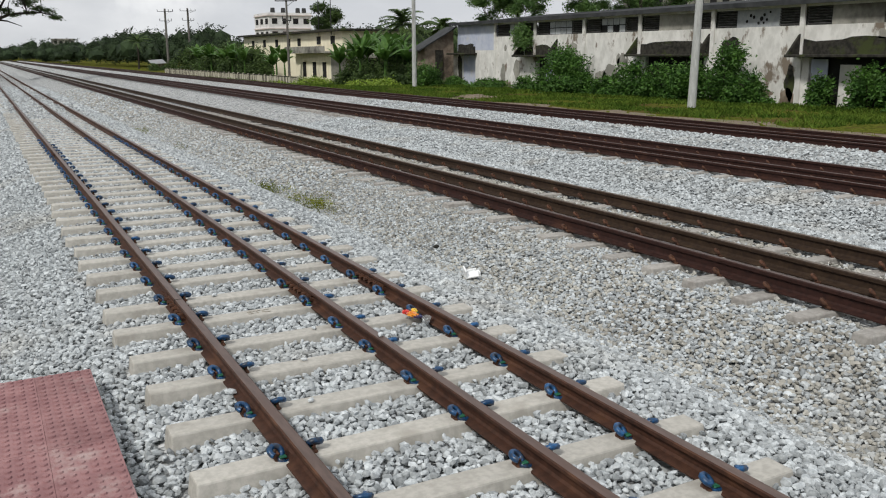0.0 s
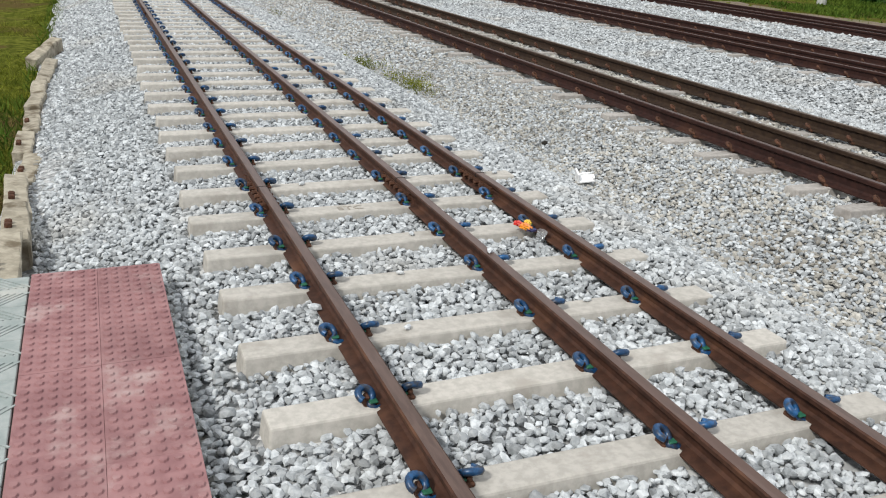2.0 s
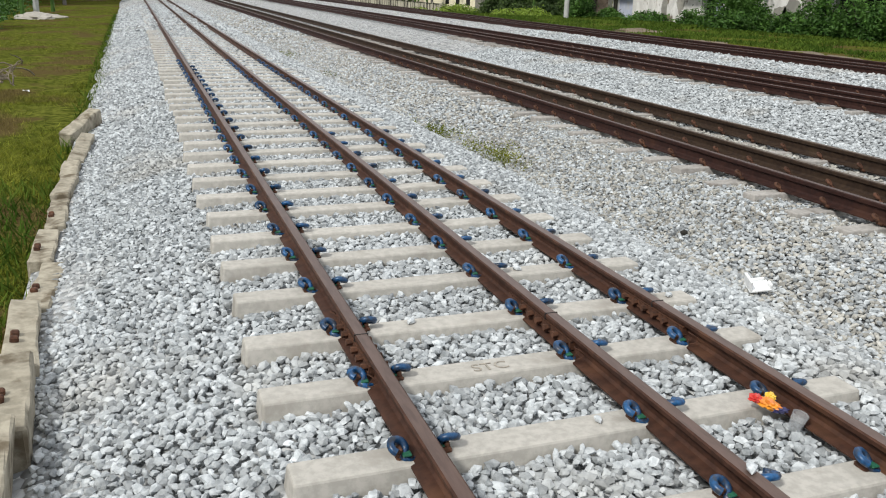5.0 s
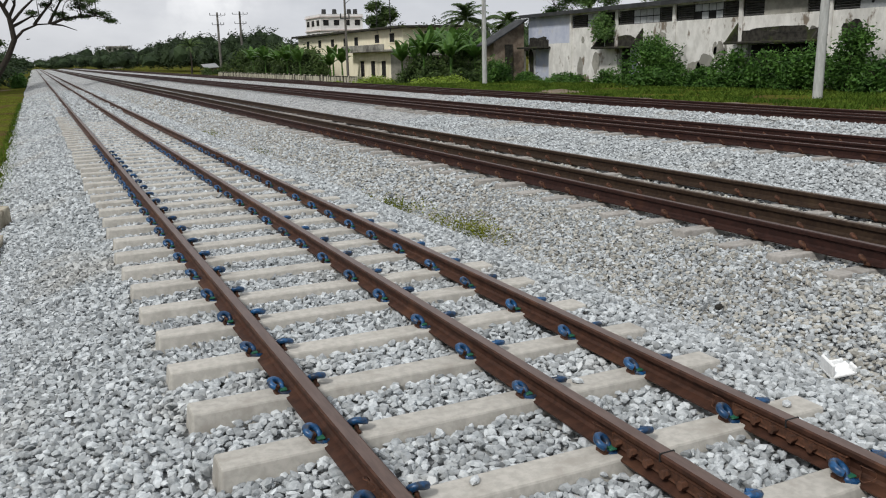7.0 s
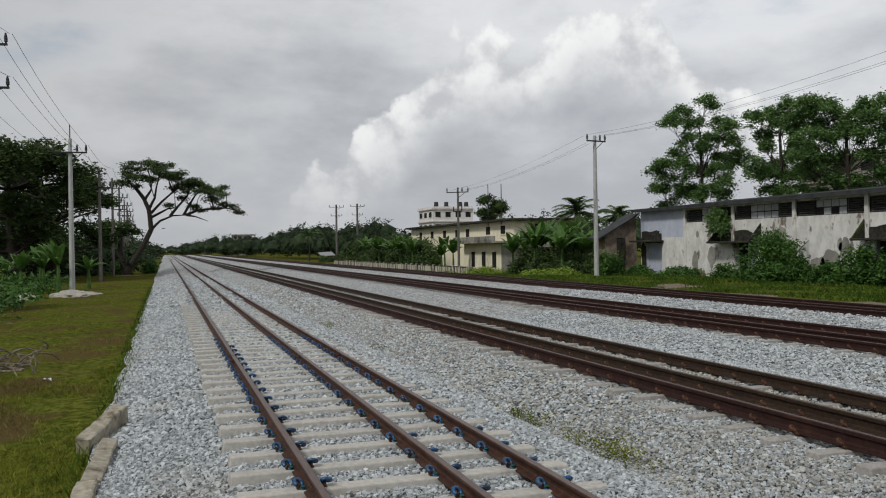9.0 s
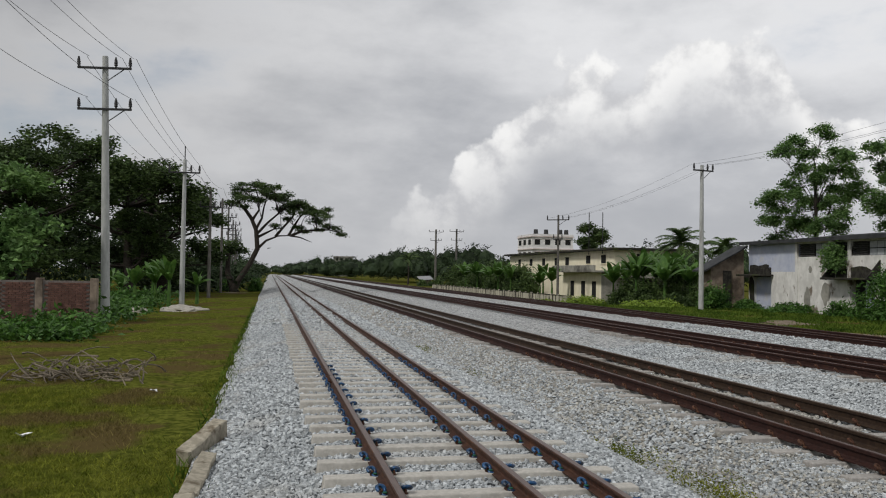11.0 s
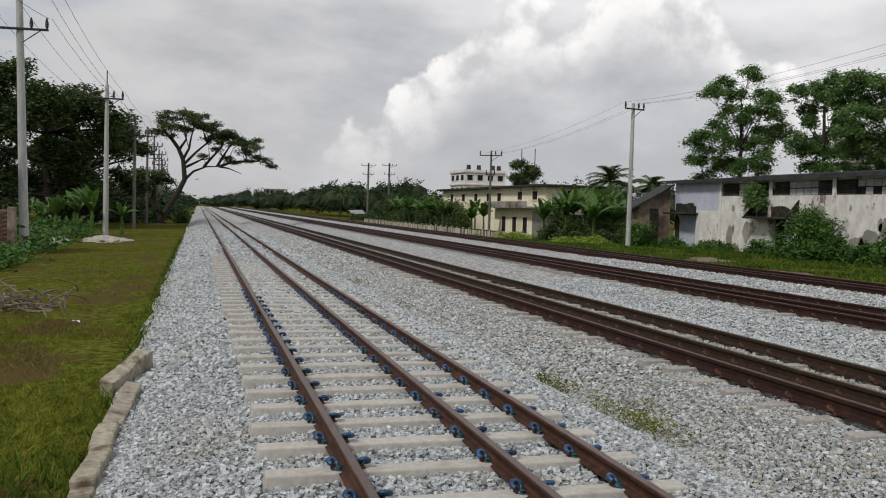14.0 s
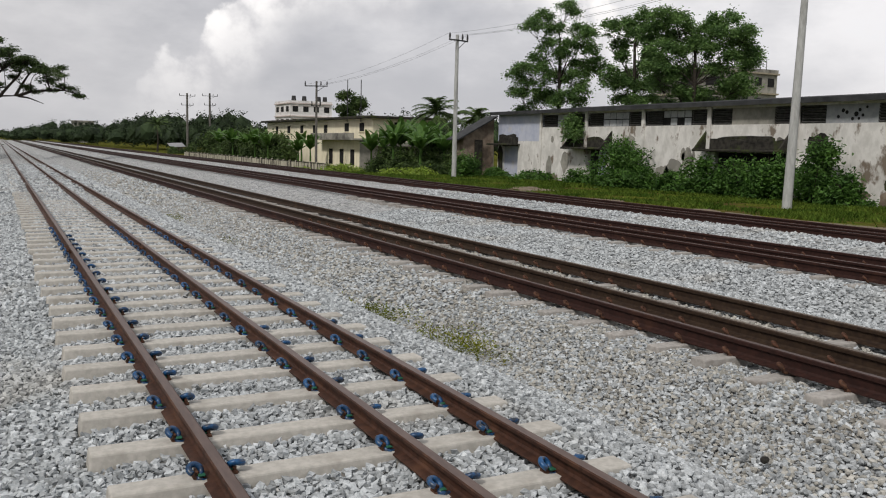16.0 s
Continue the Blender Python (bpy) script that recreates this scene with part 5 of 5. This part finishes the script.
fc = [(RNG.uniform(-60, -9), RNG.uniform(130, 420), RNG.uniform(-0.5, 7)) for _ in range(420)]
fc += [(RNG.uniform(-75, -12), RNG.uniform(92, 125), RNG.uniform(-0.5, 8)) for _ in range(360)] + [(RNG.uniform(-15, -6.2), RNG.uniform(98, 140), RNG.uniform(-0.5, 1.8)) for _ in range(110)] + [(RNG.uniform(-16, -4.5), RNG.uniform(140, 420), RNG.uniform(-0.5, 3.0)) for _ in range(260)]
v, f = leaves(np.array(fc), (1.5, 1.5, 0.8), 46000, 0.8, 0.5)
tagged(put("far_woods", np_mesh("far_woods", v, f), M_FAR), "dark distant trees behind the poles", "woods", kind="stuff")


def shrub(base, r, h, n, leaf=0.2, m=M_BUSH, label="dense leafy green shrub against the wall", group="shrubs by the warehouse", name="shrub"):
    ob = empty(name, pose(*base), label, "shrub", group)
    for _ in range(6):
        sp = limb((0, 0, -0.2), (RNG.normal(0, r * 0.4), RNG.normal(0, r * 0.4), h * RNG.uniform(0.5, 0.85)), 0.15, 5)
        put("stem", np_mesh("stem", *tube_arrays(sp, np.linspace(0.05, 0.015, 5), 5)), M_BARK, ob)
    cs = []
    for _ in range(40):
        d = RNG.normal(0, 1, 3)
        d /= np.linalg.norm(d)
        d[2] = abs(d[2])
        cs.append(d * np.array([r * 0.75, r, h * 0.92]) * RNG.uniform(0.45, 1.0))
    v, f = leaves(cs, (r * 0.16, r * 0.16, h * 0.10), n, leaf, 0.35, 0.25)
    put("foliage", np_mesh("foliage", v, f), m, ob)
    return ob


for b, r, h, n in (((33.5, 47.6, -0.5), 2.4, 3.2, 9500), ((33.7, 45.6, -0.5), 1.2, 1.6, 2500), ((33.8, 40.8, -0.5), 1.5, 2.1, 4000), ((33.9, 38.2, -0.5), 1.6, 2.3, 4000), ((33.5, 35.9, -0.5), 1.4, 2.7, 4500),
                   ((33.5, 33.0, -0.5), 1.5, 3.0, 6500), ((33.6, 31.4, -0.5), 1.2, 1.7, 2500), ((34.2, 27.8, -0.5), 0.6, 2.1, 1800), ((34.0, 25.0, -0.5), 1.2, 2.2, 3500), ((33.4, 52.0, -0.5), 1.0, 1.0, 1600),
                   ((33.6, 62.5, -0.5), 1.2, 1.0, 2200), ((31.6, 64.2, -0.5), 1.5, 1.9, 3500), ((33.4, 57.0, -0.5), 1.6, 0.8, 2000), ((33.5, 43.0, -0.5), 1.2, 1.2, 2000), ((34.0, 22.5, -0.5), 1.6, 1.6, 2500)):
    shrub(b, r, h, n)
for b, r, h in (((30.6, 183, -1.1), 1.5, 1.5), ((32.8, 184, -1.1), 1.4, 1.3), ((34.6, 186, -1.1), 1.8, 2.4)):
    shrub(b, r, h, 1800, 0.34, M_LEAFD, "dark bush before the tin-roofed hut", "bushes by the hut")
for b, r, h in (((-2.7, 104, -0.6), 0.9, 1.8), ((-5.8, 103, -0.6), 1.3, 1.6), ((-2.5, 112, -0.6), 0.8, 1.5)):
    shrub(b, r, h, 1800, 0.24, M_BUSH, "green bush at the foot of the leaning tree", "bushes by the leaning tree")
shrub((34.6, 54.2, 2.6), 1.0, 2.1, 3000, 0.17, M_LEAF, "small fig sapling rooted on the warehouse awning")
for b, r, h in (((28.4, 66.0, -0.6), 1.6, 0.8), ((27.6, 69, -0.7), 1.8, 0.7), ((29.2, 84, -1.0), 3.0, 0.9), ((29.4, 92, -1.1), 2.6, 0.8)):
    shrub(b, r, h, 1600, 0.22, M_LIME, "low patch of lime green leafy plants", "lime green plants", "leafy_plant")


def banana(base, h, n, label="banana plant with long torn green leaves", group="banana plants"):
    ob = empty("banana_plant", pose(*base), label, "banana plant", group)
    v, f = tube_arrays([(0, 0, -0.3), (0.03, 0, h * 0.3), (0, 0.03, h * 0.55)], [0.14, 0.11, 0.06], 8)
    put("stem", np_mesh("stem", v, f, True), M_BANANA, ob)
    for k in range(n):
        an, up = RNG.uniform(0, 6.28), RNG.uniform(0.55, 1.5)
        ln = h * RNG.uniform(0.42, 0.68)
        t = np.linspace(0, 1, 8)
        rr = ln * t * math.cos(up * 0.9)
        zz = h * 0.50 + ln * (t * math.sin(up) * 1.15 - 0.50 * t ** 2.6)
        ctr = np.stack([np.cos(an) * rr, np.sin(an) * rr, zz], 1)
        wd = 0.25 * np.sin(np.clip(t * 1.05 + 0.08, 0, 1) * np.pi) ** 0.6 * (h / 4)
        side = np.array([-np.sin(an), np.cos(an), 0])
        lv = np.concatenate([ctr + side * wd[:, None] - np.array([0, 0, 0.35]) * wd[:, None], ctr, ctr - side * wd[:, None] - np.array([0, 0, 0.35]) * wd[:, None]])
        fs = [(i, i + 1, 8 + i + 1, 8 + i) for i in range(7)] + [(8 + i, 8 + i + 1, 16 + i + 1, 16 + i) for i in range(7)]
        put("leaf", np_mesh("leaf", lv, np.array(fs), True), M_BANANA, ob)
    return ob


for b, h in (((30.5, 70, -0.8), 4.6), ((31.8, 72.5, -0.8), 5.2), ((29.6, 73.5, -0.8), 4.8), ((33.0, 70.5, -0.8), 4.3), ((32.6, 76, -0.9), 5.2), ((30.2, 97.5, -1.0), 4.2), ((29.6, 100, -1.0), 3.6), ((35.2, 79.0, -1.0), 4.4), ((31.2, 75.5, -0.9), 5.4), ((33.8, 74.0, -0.9), 5.0), ((34.6, 76.5, -0.9), 5.6), ((28.8, 76.5, -0.9), 4.2), ((36.6, 75.5, -0.9), 4.6), ((30.9, 78.5, -0.9), 4.6)):
    banana(b, h * 1.05, 16)
for b, r, h in (((30.4, 72.5, -0.8), 2.2, 2.0), ((33.2, 72.0, -0.8), 2.4, 2.6), ((31.0, 68.6, -0.7), 1.6, 1.3), ((34.8, 73.5, -0.8), 2.2, 3.2), ((37.5, 77.0, -0.9), 2.2, 3.4), ((32.4, 78.5, -0.9), 2.2, 3.6), ((35.6, 78.0, -0.9), 2.4, 4.4), ((30.0, 76.0, -0.9), 2.0, 2.6), ((33.6, 68.8, -0.7), 1.4, 2.8)):
    shrub(b, r, h, 4200, 0.26, M_LEAFD, "dense dark green undergrowth below banana plants", "undergrowth shrubs")
for i in range(9):
    banana((29.5 + RNG.uniform(0, 7), 118 + i * 4.5, -1.1), RNG.uniform(4, 5.6), 8)
for b, h in (((-7.2, 61, -0.6), 3.6), ((-8.2, 62.5, -0.6), 3.2), ((-9.3, 61.5, -0.6), 3.0), ((-5.9, 66, -0.6), 2.8), ((-8.8, 66, -0.6), 3.4), ((-10.5, 64, -0.6), 2.6), ((-11.8, 67, -0.6), 2.8)):
    banana(b, h, 11, group="banana plants by the poles")


for b, r, h in (((31.0, 110, -1.1), 2.0, 3.6), ((31.5, 115, -1.1), 2.6, 4.6), ((30.8, 121, -1.1), 2.6, 4.2), ((31.8, 127, -1.1), 3.0, 5.4), ((31.0, 134, -1.1), 3.0, 4.8), ((32.0, 142, -1.1), 3.4, 5.6), ((31.2, 151, -1.1), 3.2, 5.0)):
    shrub(b, r, h, 4200, 0.34, M_LEAFD, "tall dark thicket behind the boundary wall", "thicket by the cream building")
for b, h in (((29.8, 113, -1.1), 5.0), ((29.6, 118.5, -1.1), 5.4), ((29.9, 124, -1.1), 5.2), ((29.7, 131, -1.1), 5.6), ((29.5, 138, -1.1), 5.4), ((30.8, 102.5, -1.0), 4.6)):
    banana(b, h, 14)
cs = [(RNG.normal(0, 0.9), RNG.normal(0, 1.2), z, 1.3, 0.9) for z in (5.4, 6.4, 7.8, 8.4, 9.2, 9.8, 7.4, 8.8)]
tree("tree", (48.4, 132, -1.0), [(0, 0, -0.3), (0, 0, 3), (0.2, 0, 6), (0, 0, 8)], 0.22, cs, 9000, 0.34, M_LEAFD, "dark leafy tree behind the cream building")


def palm(base, h, n=38, ln=3.4):
    ob = empty("palm_tree", pose(*base), "coconut palm with arching feathery fronds", "palm tree", "palms")
    v, f = tube_arrays([(0, 0, -0.3), (0.15, 0, h * 0.5), (0, 0, h)], [0.24, 0.16, 0.14], 8)
    put("trunk", np_mesh("trunk", v, f, True), M_BARK, ob)
    for k in range(n):
        an, up = k * 2.4 + RNG.uniform(-0.2, 0.2), RNG.uniform(-0.35, 1.45)
        fl = ln * RNG.uniform(0.7, 1.1)
        t = np.linspace(0, 1, 22)
        rr = fl * (t * math.cos(up) + 0.28 * t * t * math.sin(max(up, 0)))
        zz = h + fl * (math.sin(up) * t - 0.52 * t ** 2.4)
        c = np.stack([np.cos(an) * rr, np.sin(an) * rr, zz], 1)
        side = np.array([-np.sin(an), np.cos(an), 0])
        vs, fs = [], []
        for i in range(2, 21):
            d = c[i + 1] - c[i]
            d = d / np.linalg.norm(d)
            for s in (-1, 1):
                wl = RNG.uniform(0.5, 0.8) * math.sin(math.pi * (0.15 + 0.75 * t[i]))
                tip = c[i] + side * s * wl * 0.75 + d * wl * 0.7 - np.array([0, 0, wl * RNG.uniform(0.2, 0.6)])
                o = len(vs)
                vs += [c[i] - d * 0.05, c[i] + d * 0.09, tip]
                fs.append((o, o + 1, o + 2))
        rv, rf = tube_arrays(c, np.linspace(0.03, 0.008, 22), 4)
        put("frond", np_mesh("frond", np.concatenate([np.array(vs), rv]), [np.array(fs), rf + len(vs)]), M_LEAFD, ob)


palm((37.0, 80, -1.0), 6.0)
palm((41.5, 80, -1.0), 5.7, 32, 2.6)
palm((44.2, 84, -1.0), 5.0, 22, 2.4)
palm((31.0, 205, -1.0), 6.0, 18, 3.6)

# ---- grass ----


def blades(name, pts, h, m, label, lean=0.5, wide=0.10):
    n = len(pts)
    a = RNG.uniform(0, 6.28, n)
    hh = h * RNG.uniform(0.5, 1.4, n)
    s = np.stack([np.cos(a), np.sin(a), np.zeros(n)], 1)
    d = np.stack([RNG.normal(0, lean, n) * hh, RNG.normal(0, lean, n) * hh, hh], 1)
    w = (wide * hh)[:, None]
    v = np.stack([pts - s * w, pts + s * w, pts + d], 1).reshape(-1, 3)
    ob = put(name, np_mesh(name, v, np.arange(3 * n).reshape(-1, 3)), m)
    return tagged(ob, label, "grass", kind="stuff")


def scatter(n, x0, x1, y0, y1, fn, keep=None):
    x, y = RNG.uniform(x0, x1, n), RNG.uniform(y0, y1, n)
    if keep is not None:
        k = keep(x, y)
        x, y = x[k], y[k]
    return np.stack([x, y, fn(x, y) - 0.01], 1)


patchy = lambda x, y: (np.sin(x * 1.1 + y * 0.35) + np.sin(y * 0.9 - x * 0.4) + np.sin(x * 2.7 + y * 1.9) * 0.6 + RNG.normal(0, 0.5, len(x))) > -0.2
blades("grass", np.concatenate([scatter(150000, -7, -1.8, 6.2, 26, land, patchy), scatter(60000, -13, -1.75, 26, 75, land, patchy)]), 0.06, M_BLADE, "short yellow-green lawn grass", 0.9)
blades("grass_edge", np.concatenate([scatter(2600, -2.05, -1.62, 13.5, 60, lambda x, y: np.full(len(x), -0.42)), scatter(900, -2.6, -1.85, 8.5, 13.5, land)]), 0.13, M_LUSH, "bright green grass tufts along the ballast edge")
blades("tall_grass", np.concatenate([scatter(70000, 24, 34.5, 20, 75, land, lambda x, y: patchy(x, y) | (x > 31.5)), scatter(9000, 22.5, 25, 40, 75, land, patchy), scatter(7000, 22, 31, 75, 125, land)]), 0.15, M_LUSH, "lush green grass and weeds before the warehouse", 0.6, 0.24)
blades("rough_grass", scatter(7000, 19.4, 24, 6, 75, land, patchy), 0.11, M_BLADE, "thin dry grass beside the old track")
cs = scatter(700, -16, -4.6, 44, 75, land, lambda x, y: x < -4.5 - 0.05 * (y - 44) - 2.5)
v, f = leaves(cs + np.array([0, 0, 0.35]), (0.5, 0.5, 0.3), 12000, 0.3, 0.3, 0.1)
tagged(put("undergrowth", np_mesh("undergrowth", v, f), M_BUSH), "green undergrowth round the poles and brick wall", "undergrowth", kind="stuff")
cs = scatter(220, -14, -7.0, 35, 41, land)
v, f = leaves(cs + np.array([0, 0, 0.25]), (0.35, 0.35, 0.25), 7000, 0.24, 0.3, 0.1)
tagged(put("undergrowth", np_mesh("undergrowth", v, f), M_BUSH), "weeds at the foot of the brick wall", "undergrowth", kind="stuff")
# bare soil by the old track and paths
for name, x0, x1, y0, y1, lab in (("dirt_strip", 19.7, 24.4, 6, 48, "brown trodden earth beside the old track"),):
    xs, ys2 = np.linspace(x0, x1, 10), np.linspace(y0, y1, 50)
    X2, Y2 = np.meshgrid(xs, ys2)
    ed = np.minimum(np.minimum(X2 - x0, x1 - X2), np.minimum(Y2 - y0, y1 - Y2))
    X2 = X2 + (X2 - x0) / (x1 - x0) * (0.7 * np.sin(Y2 * 0.9) + 0.4 * np.sin(Y2 * 2.3))
    Z2 = land(X2, Y2) + np.where(ed > 0.01, 0.012 + 0.02 * np.sin(X2 * 5 + Y2 * 3), -0.06)
    ii, jj = np.meshgrid(np.arange(9), np.arange(49))
    q = (jj * 10 + ii).ravel()
    tagged(put(name, np_mesh(name, np.stack([X2, Y2, Z2], -1).reshape(-1, 3), np.stack([q, q + 1, q + 11, q + 10], 1), True), M_DIRT), lab, "path", kind="structure")


def heap(name, base, rx, ry, h, m, label, category):
    bm = bmesh.new()
    bmesh.ops.create_icosphere(bm, subdivisions=4, radius=1.0)
    for v in bm.verts:
        k = 1 + 0.35 * noise.noise(v.co * 2.3 + Vector(base)) + 0.10 * noise.noise(v.co * 7)
        v.co = Vector((v.co.x * rx * k, v.co.y * ry * k, max(v.co.z, -0.1) * h * k))
    ob = part(name, bm, m, None, at=pose(*base))
    return tagged(ob, label, category)


heap("mound", (-5.9, 56.5, -0.62), 1.3, 1.6, 0.42, M_SAND, "low pale sand heap on the grass", "sand heap")
heap("rubble_heap", (-8.2, 54.5, -0.62), 0.7, 0.7, 0.4, M_SAND, "small heap of pale rubble in weeds", "rubble")
heap("bare_earth", (-4.4, 97.0, -0.62), 2.0, 1.6, 0.14, M_DIRT, "bare brown trodden earth under the leaning tree", "earth mound")
heap("earth_mound", (25.5, 46.0, -0.6), 1.6, 2.2, 0.22, M_DIRT, "low brown earth mound by the track", "earth mound")
# pile of dry branches on the lawn
br = empty("branch_pile", pose(-4.6, 24.6, -0.52), "heap of dry broken branches on the grass", "branches")
for i in range(110):
    a, l = RNG.uniform(0, 6.28), RNG.uniform(0.3, 1.1)
    c = np.array([RNG.normal(-0.2, 0.75), RNG.normal(0, 0.45), abs(RNG.normal(0.10, 0.14)) + 0.02])
    d = np.array([np.cos(a) * l / 2, np.sin(a) * l / 2, RNG.uniform(-0.12, 0.30)])
    put("branch", np_mesh("branch", *tube_arrays(limb(c - d, c + d, 0.06, 5), np.linspace(0.024, 0.008, 5), 5)), M_TWIG, br)

# ---- small things in the ballast ----
def weed(base, n, r):
    ob = empty("weed", pose(*base), "sparse olive green weed growing in the ballast", "weed", "weeds in the ballast")
    c = np.stack([RNG.normal(0, r * 0.5, 60), RNG.normal(0, r, 60), RNG.uniform(0.02, 0.10, 60)], 1)
    v, f = leaves(c, (r * 0.12, r * 0.12, 0.04), n * 3, 0.030, 0.2, -0.25)
    put("foliage", np_mesh("foliage", v, f), M_LUSH if n > 500 else M_BLADE, ob)


weed((3.2, 15.0, -0.36), 380, 0.34)
weed((3.5, 13.3, -0.40), 480, 0.42)
weed((3.3, 29.5, -0.38), 160, 0.35)
weed((3.4, 24.0, -0.42), 60, 0.3)
fm = bmesh.new()
bx(fm, -0.09, 0.09, -0.07, 0.07, 0.0, 0.022, 0.006)
bx(fm, -0.09, -0.068, -0.07, 0.07, 0.018, 0.11, 0.006)
bx(fm, 0.068, 0.09, -0.07, 0.0, 0.018, 0.06, 0.006)
bx(fm, -0.066, 0.066, 0.05, 0.07, 0.018, 0.05, 0.006)
tagged(part("foam_packaging", fm, M_FOAM, None, at=pose(3.5, 7.85, -0.375, 14, -8, -18)), "broken white polystyrene packing piece lying on ballast", "packaging")


def crumple(name, m, r, parent, at):
    bm = bmesh.new()
    bmesh.ops.create_icosphere(bm, subdivisions=3, radius=1.0)
    for v in bm.verts:
        k = 1 + 0.55 * noise.noise(v.co * 2.6 + Vector(at)) + 0.25 * noise.noise(v.co * 6)
        v.co = Vector((v.co.x * r[0] * k, v.co.y * r[1] * k, v.co.z * r[2] * k))
    return part(name, bm, m, parent, at=pose(*at))


wr = empty("snack_wrapper", pose(1.575, 5.455, 0.075), "crumpled orange and red foil snack wrapper beside the rail", "wrapper")
crumple("orange_film", M_ORANGE, (0.035, 0.06, 0.022), wr, (0, 0, 0.02))
crumple("yellow_film", M_YELF, (0.024, 0.020, 0.020), wr, (0.03, 0.035, 0.035))
crumple("red_film", M_CRIM, (0.028, 0.03, 0.018), wr, (-0.035, 0.05, 0.03))
crumple("navy_film", M_NAVY, (0.035, 0.018, 0.012), wr, (0.02, -0.055, 0.012))
cb = bmesh.new()
bmesh.ops.create_cone(cb, cap_ends=False, segments=20, radius1=0.028, radius2=0.036, depth=0.085)
cup = part("plastic_cup", cb, M_CUP, None, at=pose(1.625, 5.33, 0.062, 12, 8, 0))
sol = cup.modifiers.new("thickness", "SOLIDIFY")
sol.thickness = 0.002
tagged(cup, "small clear empty plastic cup leaning on the rail", "cup")
# stones that lie on sleepers, rail feet and a dark lump in the ballast


def loose(at, r, m=M_STONE, label="single grey stone lying on a sleeper"):
    bm = bmesh.new()
    bmesh.ops.create_icosphere(bm, subdivisions=1, radius=1.0)
    for v in bm.verts:
        v.co = Vector((v.co.x * r * 1.2, v.co.y * r * 0.8, v.co.z * r * 0.6)) * random.uniform(0.8, 1.15)
    tagged(part("stone", bm, m, None, at=pose(*at, 0, 0, random.uniform(0, 180))), label, "stone", "loose stones")


for x, y in ((1.9, 5.6), (1.95, 4.98), (0.5, 4.93), (0.35, 6.9), (0.8, 5.62), (1.4, 4.33), (0.3, 4.35), (1.3, 7.55), (2.0, 6.9)):
    yy = FIRST + PITCH * round((y - FIRST) / PITCH)
    loose((x, yy + random.uniform(-0.04, 0.04), 0.060), random.uniform(0.022, 0.036))
loose((-0.10, 4.63, 0.066), 0.035, label="grey stone resting against the rail foot")
loose((3.77, 9.25, -0.34), 0.045, M_MOSS, "dark stone lump in the ballast")
loose((1.07, 4.95, 0.158), 0.03, label="flat stone lying on the rail head")
# stencilled letters on one sleeper
tx = bpy.data.curves.new("stencil", "FONT")
tx.body, tx.size, tx.extrude, tx.align_x = "STC", 0.11, 0.0012, "CENTER"
M_INK = mat("faded_grey_stencil", (0.24, 0.22, 0.19), (0.36, 0.33, 0.28), 40, 0.9, 0.1)
tx.materials.append(M_INK)
dg = new("stencil_source", tx)
me = bpy.data.meshes.new_from_object(dg.evaluated_get(bpy.context.evaluated_depsgraph_get()))
bpy.data.objects.remove(dg)
st = put("stencil_lettering", me, None, at=pose(0.56, FIRST - 3 * PITCH - 0.035, 0.0488, 0, 0, 0))
tagged(st, "faded grey stencilled letters on a concrete sleeper", "lettering")
# litter on the lawn
for x, y, s in ((-3.4, 9.2, 0.10), (-4.4, 18.2, 0.08), (-5.2, 13.0, 0.07), (-3.2, 22.5, 0.06)):
    bm = bmesh.new()
    bmesh.ops.create_grid(bm, x_segments=5, y_segments=4, size=s)
    for v in bm.verts:
        v.co.z = 0.06 * noise.noise(v.co * 14 + Vector((x, y, 0))) + 0.035
    bmesh.ops.solidify(bm, geom=list(bm.faces), thickness=0.003)
    tagged(part("paper_scrap", bm, M_FOAM, None, at=pose(x, y, float(land(x, y)) + 0.01, 0, 0, x * 50)), "crumpled white scrap of litter on grass", "litter", "litter")
# cart wheel at the kerb
cw = empty("bicycle", pose(-2.55, 7.35, -0.22, 0, 0, 4), "parked bicycle wheel with black tyre beside the kerb", "bicycle")
a = np.linspace(0, 2 * np.pi, 33)
for nm, r, rod, m in (("tyre", 0.30, 0.026, M_TYRE), ("rim", 0.272, 0.012, M_TIN)):
    put(nm, np_mesh(nm, *tube_arrays(np.stack([np.zeros(33), np.cos(a) * r, np.sin(a) * r], 1), rod, 8), True), m, cw)
for i in range(18):
    t = i * 2 * np.pi / 18
    put("spoke", np_mesh("spoke", *tube_arrays([(0, 0, 0), (0, math.cos(t) * 0.27, math.sin(t) * 0.27)], 0.0022, 4)), M_TIN, cw)
put("mudguard", np_mesh("mudguard", *tube_arrays(np.stack([np.zeros(12), np.cos(np.linspace(0.3, 2.4, 12)) * 0.35, np.sin(np.linspace(0.3, 2.4, 12)) * 0.35], 1), 0.022, 6), True), M_CRIM, cw, "red mudguard")
